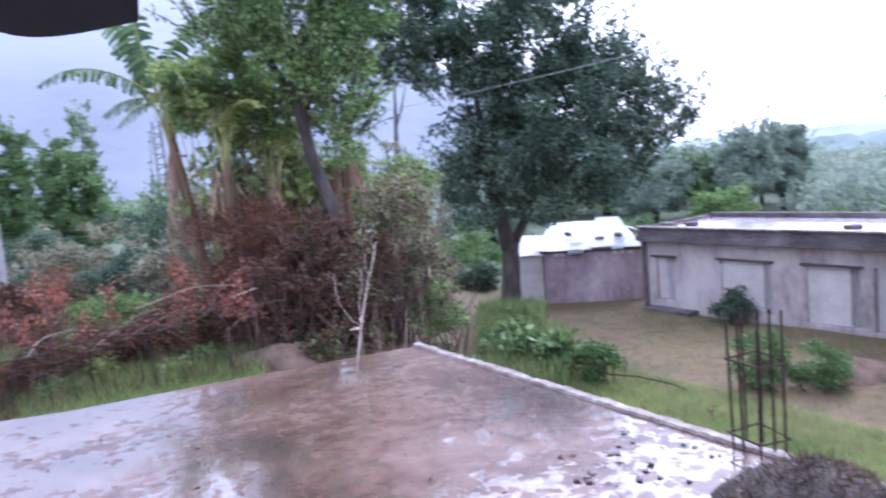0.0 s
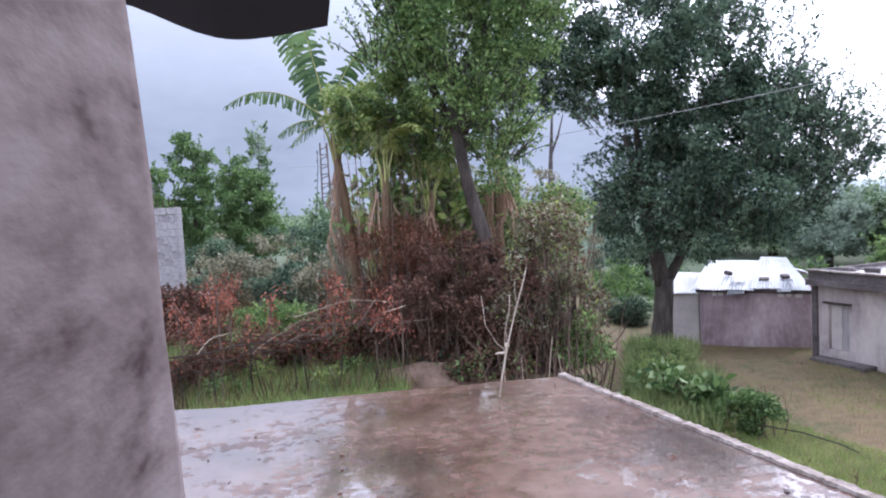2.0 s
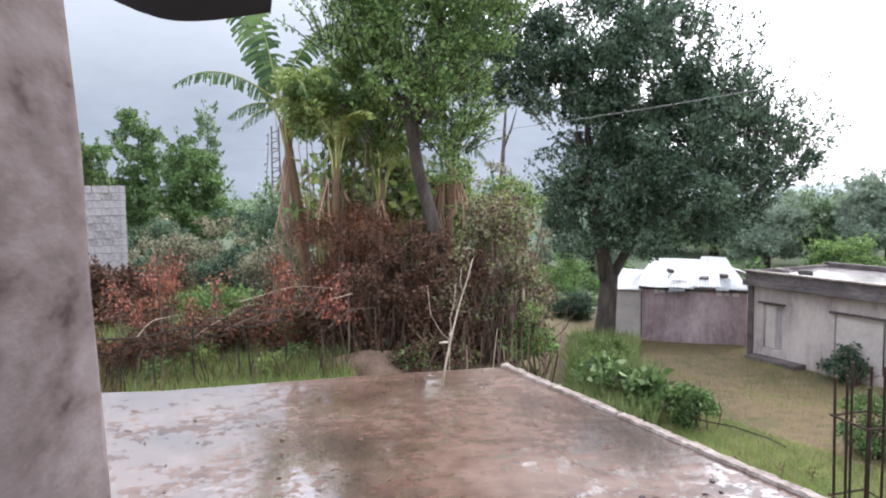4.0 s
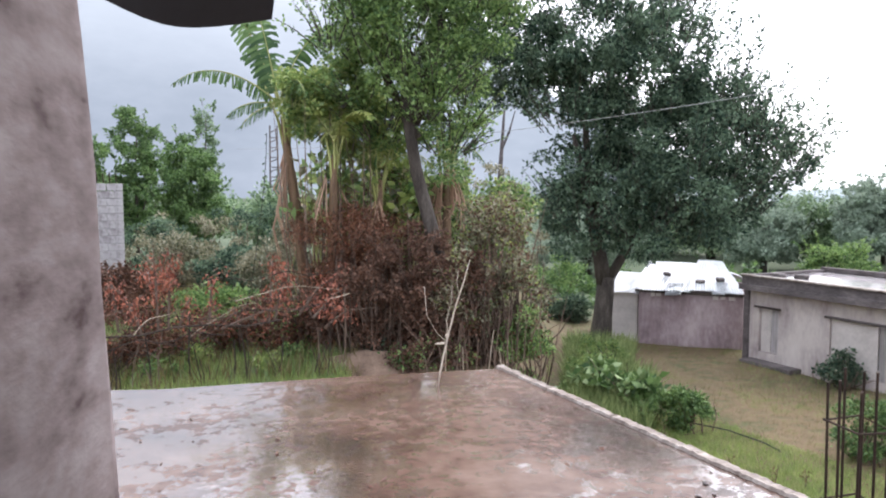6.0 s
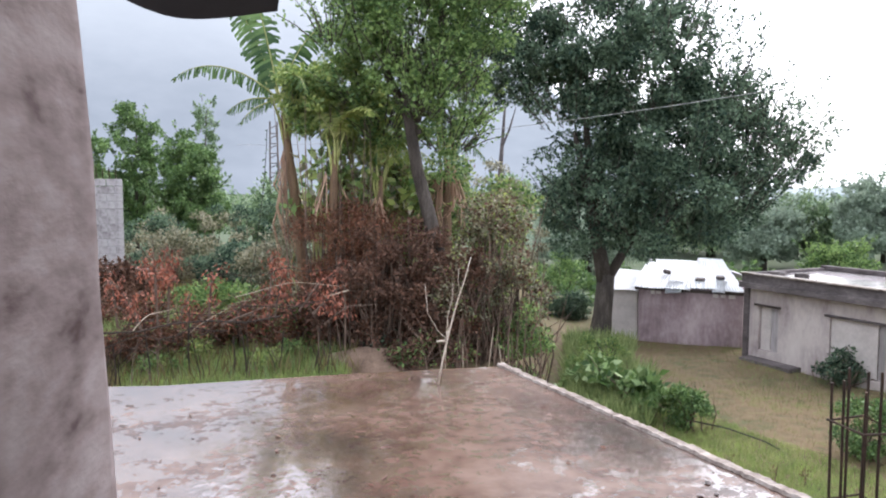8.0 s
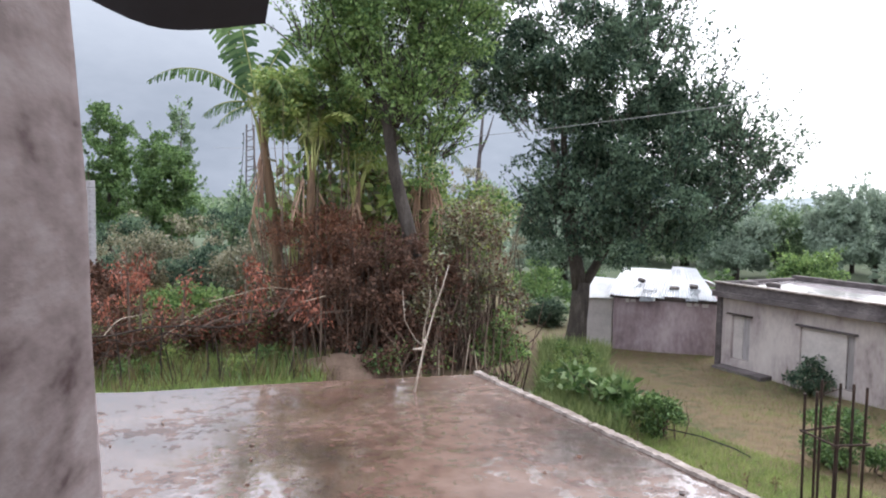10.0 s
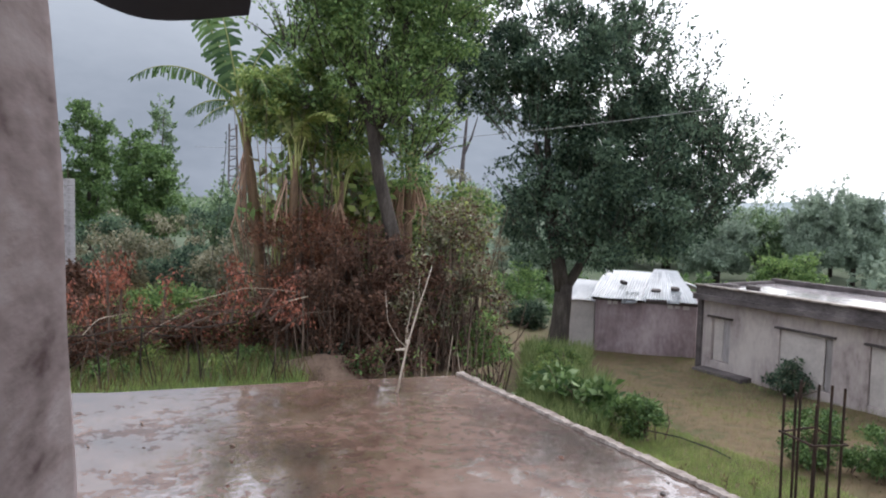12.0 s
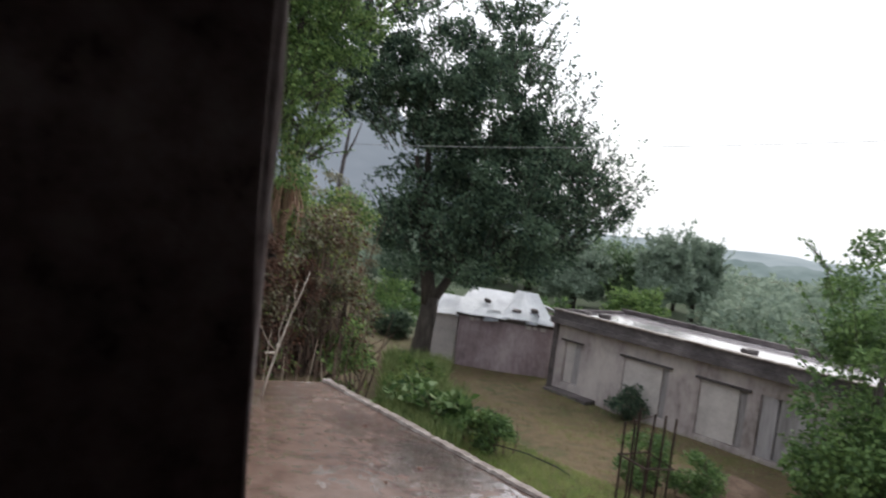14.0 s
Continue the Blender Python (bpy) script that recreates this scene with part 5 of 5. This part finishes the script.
for k in range(34):
    st = new("rubble_stone", stone_meshes[k % 4])
    sc = rng.uniform(0.15, 0.5)
    st.matrix_basis = pose(2.35 + rng.uniform(-0.3, 0.5), 2.75 + rng.uniform(-0.6, 0.55), 0.018 * sc, rng.uniform(-8, 8), rng.uniform(-8, 8), rng.uniform(0, 360)) @ Matrix.Diagonal((sc, sc, sc * 0.8, 1))
    tagged(st, "small grey piece of rubble on the wet terrace", "stone", "rubble on the terrace")
twig_mesh = Shape().tube([(-0.05, 0, 0), (0, 0.006, 0.004), (0.05, 0, 0)], [0.004, 0.006, 0.003], 5).mesh("twig", TWIG)
leaf_bit = Shape().add([(-0.03, 0, 0.002), (0, 0.014, 0.012), (0.035, 0, 0.003), (0, -0.014, 0.001), (0, 0, 0.008)], [(0, 4, 1), (1, 4, 2), (2, 4, 3), (3, 4, 0)]).mesh("fallen_leaf", LEAF_DEAD)
for k in range(70):
    wood = k % 3 == 0
    ob = new("fallen_twig" if wood else "fallen_leaf", twig_mesh if wood else leaf_bit)
    sc = rng.uniform(0.4, 1.0)
    ob.matrix_basis = pose(rng.uniform(-0.6, 2.5), rng.uniform(2.6, 5.9), 0.004, 0, 0, rng.uniform(0, 360)) @ Matrix.Scale(sc, 4)
    tagged(ob, "small dark twig on the wet terrace" if wood else "small brown fallen leaf on the wet terrace", "twig" if wood else "leaf", "litter on the terrace")

# ---- wire, pole, tower ----
wire_pts = []
A_, B_ = Vector(polar(4, 24, up(0, 24, 3.4))), Vector(polar(75, 12, up(0, 12, 10.5)))
for i in range(25):
    f = i / 24
    q = A_.lerp(B_, f)
    q.z -= 0.5 * 4 * f * (1 - f)
    wire_pts.append(q)
tagged(part("overhead_wire", Shape().tube(wire_pts, [0.006] * 25, 5), WIRE), "thin pale overhead wire crossing before the trees", "wire")
pole = thing("bare_tree", polar(24.1, 34, FIELD), "thin bare pale tree stem with one side branch", "tree")
hp = up(0, 34, 6.5) - FIELD
part("trunk", Shape().tube([(0, 0, 0), (0.05, 0, hp * 0.6), (0.25, 0, hp)], [0.14, 0.11, 0.05], 8), FASCIA, pole)
part("limb", Shape().tube([(0.06, 0, hp * 0.72), (0.5, 0, hp * 0.86), (0.8, 0, hp)], [0.06, 0.05, 0.02], 6), FASCIA, pole)
tower = thing("lattice_mast", polar(6.7, 60, FIELD), "thin grey lattice mast in the distance", "mast")
ht = up(0, 60, 5.2) - FIELD
for x in (-0.35, 0.35):
    part("leg", Shape().tube([(x, 0, 0), (x * 0.8, 0, ht)], [0.07], 5), FASCIA, tower)
for k in range(14):
    z = ht * (0.35 + 0.045 * k)
    part("brace", Shape().tube([(-0.33, 0, z), (0.33, 0, z + (0.3 if k % 2 else 0))], [0.04], 4), FASCIA, tower)
hose = thing("black_hose", (11.0, 12.0, YARD + 0.06), "black water hose lying in the grass", "hose")
part("body", Shape().tube([(-0.5, 1.2, 0.05), (-0.1, 0.3, 0.08), (0.1, -0.5, 0.05), (0.15, -0.9, 0.0)], [0.014], 6), SHEET, hose)


def mound(name, at, rx, ry, h, label, seed, turn=0.0):
    """A low uneven pile of soil."""
    t = thing(name, at, label, "soil pile", turn=turn)
    s = Shape()
    for j in range(9):
        r = j / 8
        for k in range(24):
            a = 2 * math.pi * k / 24
            x_, y_ = r * math.cos(a), r * math.sin(a)
            s.v.append((rx * x_, ry * y_, max(-0.15, h * (1 - r * r) - 0.1 + 0.35 * h * noise.noise(Vector((2.5 * x_, 2.5 * y_, seed))))))
    for j in range(8):
        for k in range(24):
            s.f.append((j * 24 + k, j * 24 + (k + 1) % 24, (j + 1) * 24 + (k + 1) % 24, (j + 1) * 24 + k))
    part("soil", s, SOIL, t, smooth=True)
    return t


mound("soil_pile", (14.6, 9.6, YARD), 1.3, 0.9, 0.35, "low pile of reddish soil in the yard", 3)
mound("soil_bank", polar(14.0, 13.2, FIELD), 1.35, 0.9, 0.42, "bare brown bank of soil behind the terrace", 6, -14)
rng_w = np.random.default_rng(88)
for k in range(14):
    az, d = rng_w.uniform(33, 52), rng_w.uniform(11, 17)
    x, y, _ = polar(az, d, 0)
    w = thing("dry_weed", (x, y, ground_z(x, y)), "thin dry weed standing in the yard", "weed", "dry weeds in the yard")
    top_h = rng_w.uniform(0.25, 0.6)
    part("stem", Shape().tube([(0, 0, -0.02), (0.03, 0, top_h * 0.5), (rng_w.uniform(-0.1, 0.1), 0, top_h)], [0.012, 0.01, 0.005], 4), TWIG, w)
    p = np.stack([rng_w.normal(0, 0.05, 14), rng_w.normal(0, 0.05, 14), rng_w.uniform(0.3, 1, 14) * top_h], 1)
    tagged(new("foliage", leaf_mesh("foliage", DRY_GRASS, p, rng_w.normal(size=p.shape), 0.09, 0.4, rng_w)), kind="stuff").parent = w

# ---- grass ----


def fan(a0, a1, d0, d1):
    def area(r, n):
        a, d = np.radians(r.uniform(a0, a1, n)), np.sqrt(r.uniform(d0 ** 2, d1 ** 2, n))
        return d * np.sin(a), d * np.cos(a)
    return area


blades("field_grass", YARD_BLADES, fan(-4.8, 12.3, 11.6, 14.9), 12000, 0.20, "green grass behind the terrace", 501, ground_z)
blades("field_grass", DRY_GRASS, fan(-20, 13, 12.0, 26.0), 9000, 0.40, "dull grass of the field", 502, ground_z)
def strip(wide):
    def area(r, n):
        a = np.radians(r.uniform(28, 62, n))
        d = 3.25 * 2.98 / np.sin(a) - 0.8 + wide * r.uniform(0, 1, n) ** 1.3
        return d * np.sin(a), d * np.cos(a)
    return area


blades("yard_grass", YARD_BLADES, strip(3.4), 30000, 0.13, "bright grass strip below the terrace kerb", 503, ground_z)
blades("yard_grass", DRY_GRASS, fan(29, 60, 13.0, 30.0), 16000, 0.10, "short dry yard grass", 504, ground_z)
blades("tree_grass", GRASS, fan(29.5, 34.5, 17.0, 25.0), 4000, 0.55, "tall grass round the tree foot", 505, ground_z)
blades("yard_grass", GRASS, fan(42, 60, 19.0, 24.0), 3000, 0.12, "grass along the house wall", 506, ground_z)
blades("field_weeds", GRASS, fan(-12, 12, 15.0, 19.0), 5000, 0.45, "tall green weeds behind the brush fence", 507, ground_z)
for k, az in enumerate((-2.0, 0.8, 3.4, 6.2, 8.8, 11.0)):
    bush("weed_clump", polar(az, 13.0 + 0.9 * (k % 3), FIELD), "clump of broad-leaved weeds in the grass", [(0, 0, 0.2, 0.4, 0.25, 0.22)], [(LEAF_YELLOW if k % 2 else LEAF_MID, 260)], 0.10, 0.14, 12, 10, 600 + k, "weed", group="weeds behind the terrace")
blades("tall_weed_grass", GRASS, fan(29.5, 36, 16.0, 21.0), 3500, 0.55, "tall green grass beside the broad leaves", 508, ground_z)
blades("yard_grass", GRASS, fan(30, 60, 14.0, 26.0), 7000, 0.09, "thin green grass in the yard", 509, ground_z)
blades("grass_litter", STRAW, fan(-6, 13.5, 11.7, 16.0), 2600, 0.20, "brown dead stalks lying among the grass", 511, ground_z)
blades("field_flowers", LEAF_SQUASH, fan(-4.5, 12, 11.8, 15.0), 420, 0.30, "pale seed heads standing in the grass", 512, ground_z)
vine = thing("hanging_vine", polar(6.2, 16.6, FIELD), "thin dark vine hanging beside the banana plant", "vine")
pts = [Vector(polar(6.2 - 2.2 * f ** 1.5, 16.6, up(0, 16.6, 4.6 - 15.7 * f))) - Vector(polar(6.2, 16.6, FIELD)) for f in [i / 12 for i in range(13)]]
part("stem", Shape().tube(pts, [0.007] * 13, 4), DARK_TWIG, vine)
rng_v = np.random.default_rng(5)
p = np.array([list(pts[i].lerp(pts[i + 1], u)) for i in range(12) for u in (0.1, 0.4, 0.7)])
tagged(new("foliage", leaf_mesh("foliage", LEAF_DARK, p, rng_v.normal(size=p.shape), 0.09, 0.5, rng_v)), kind="stuff").parent = vine
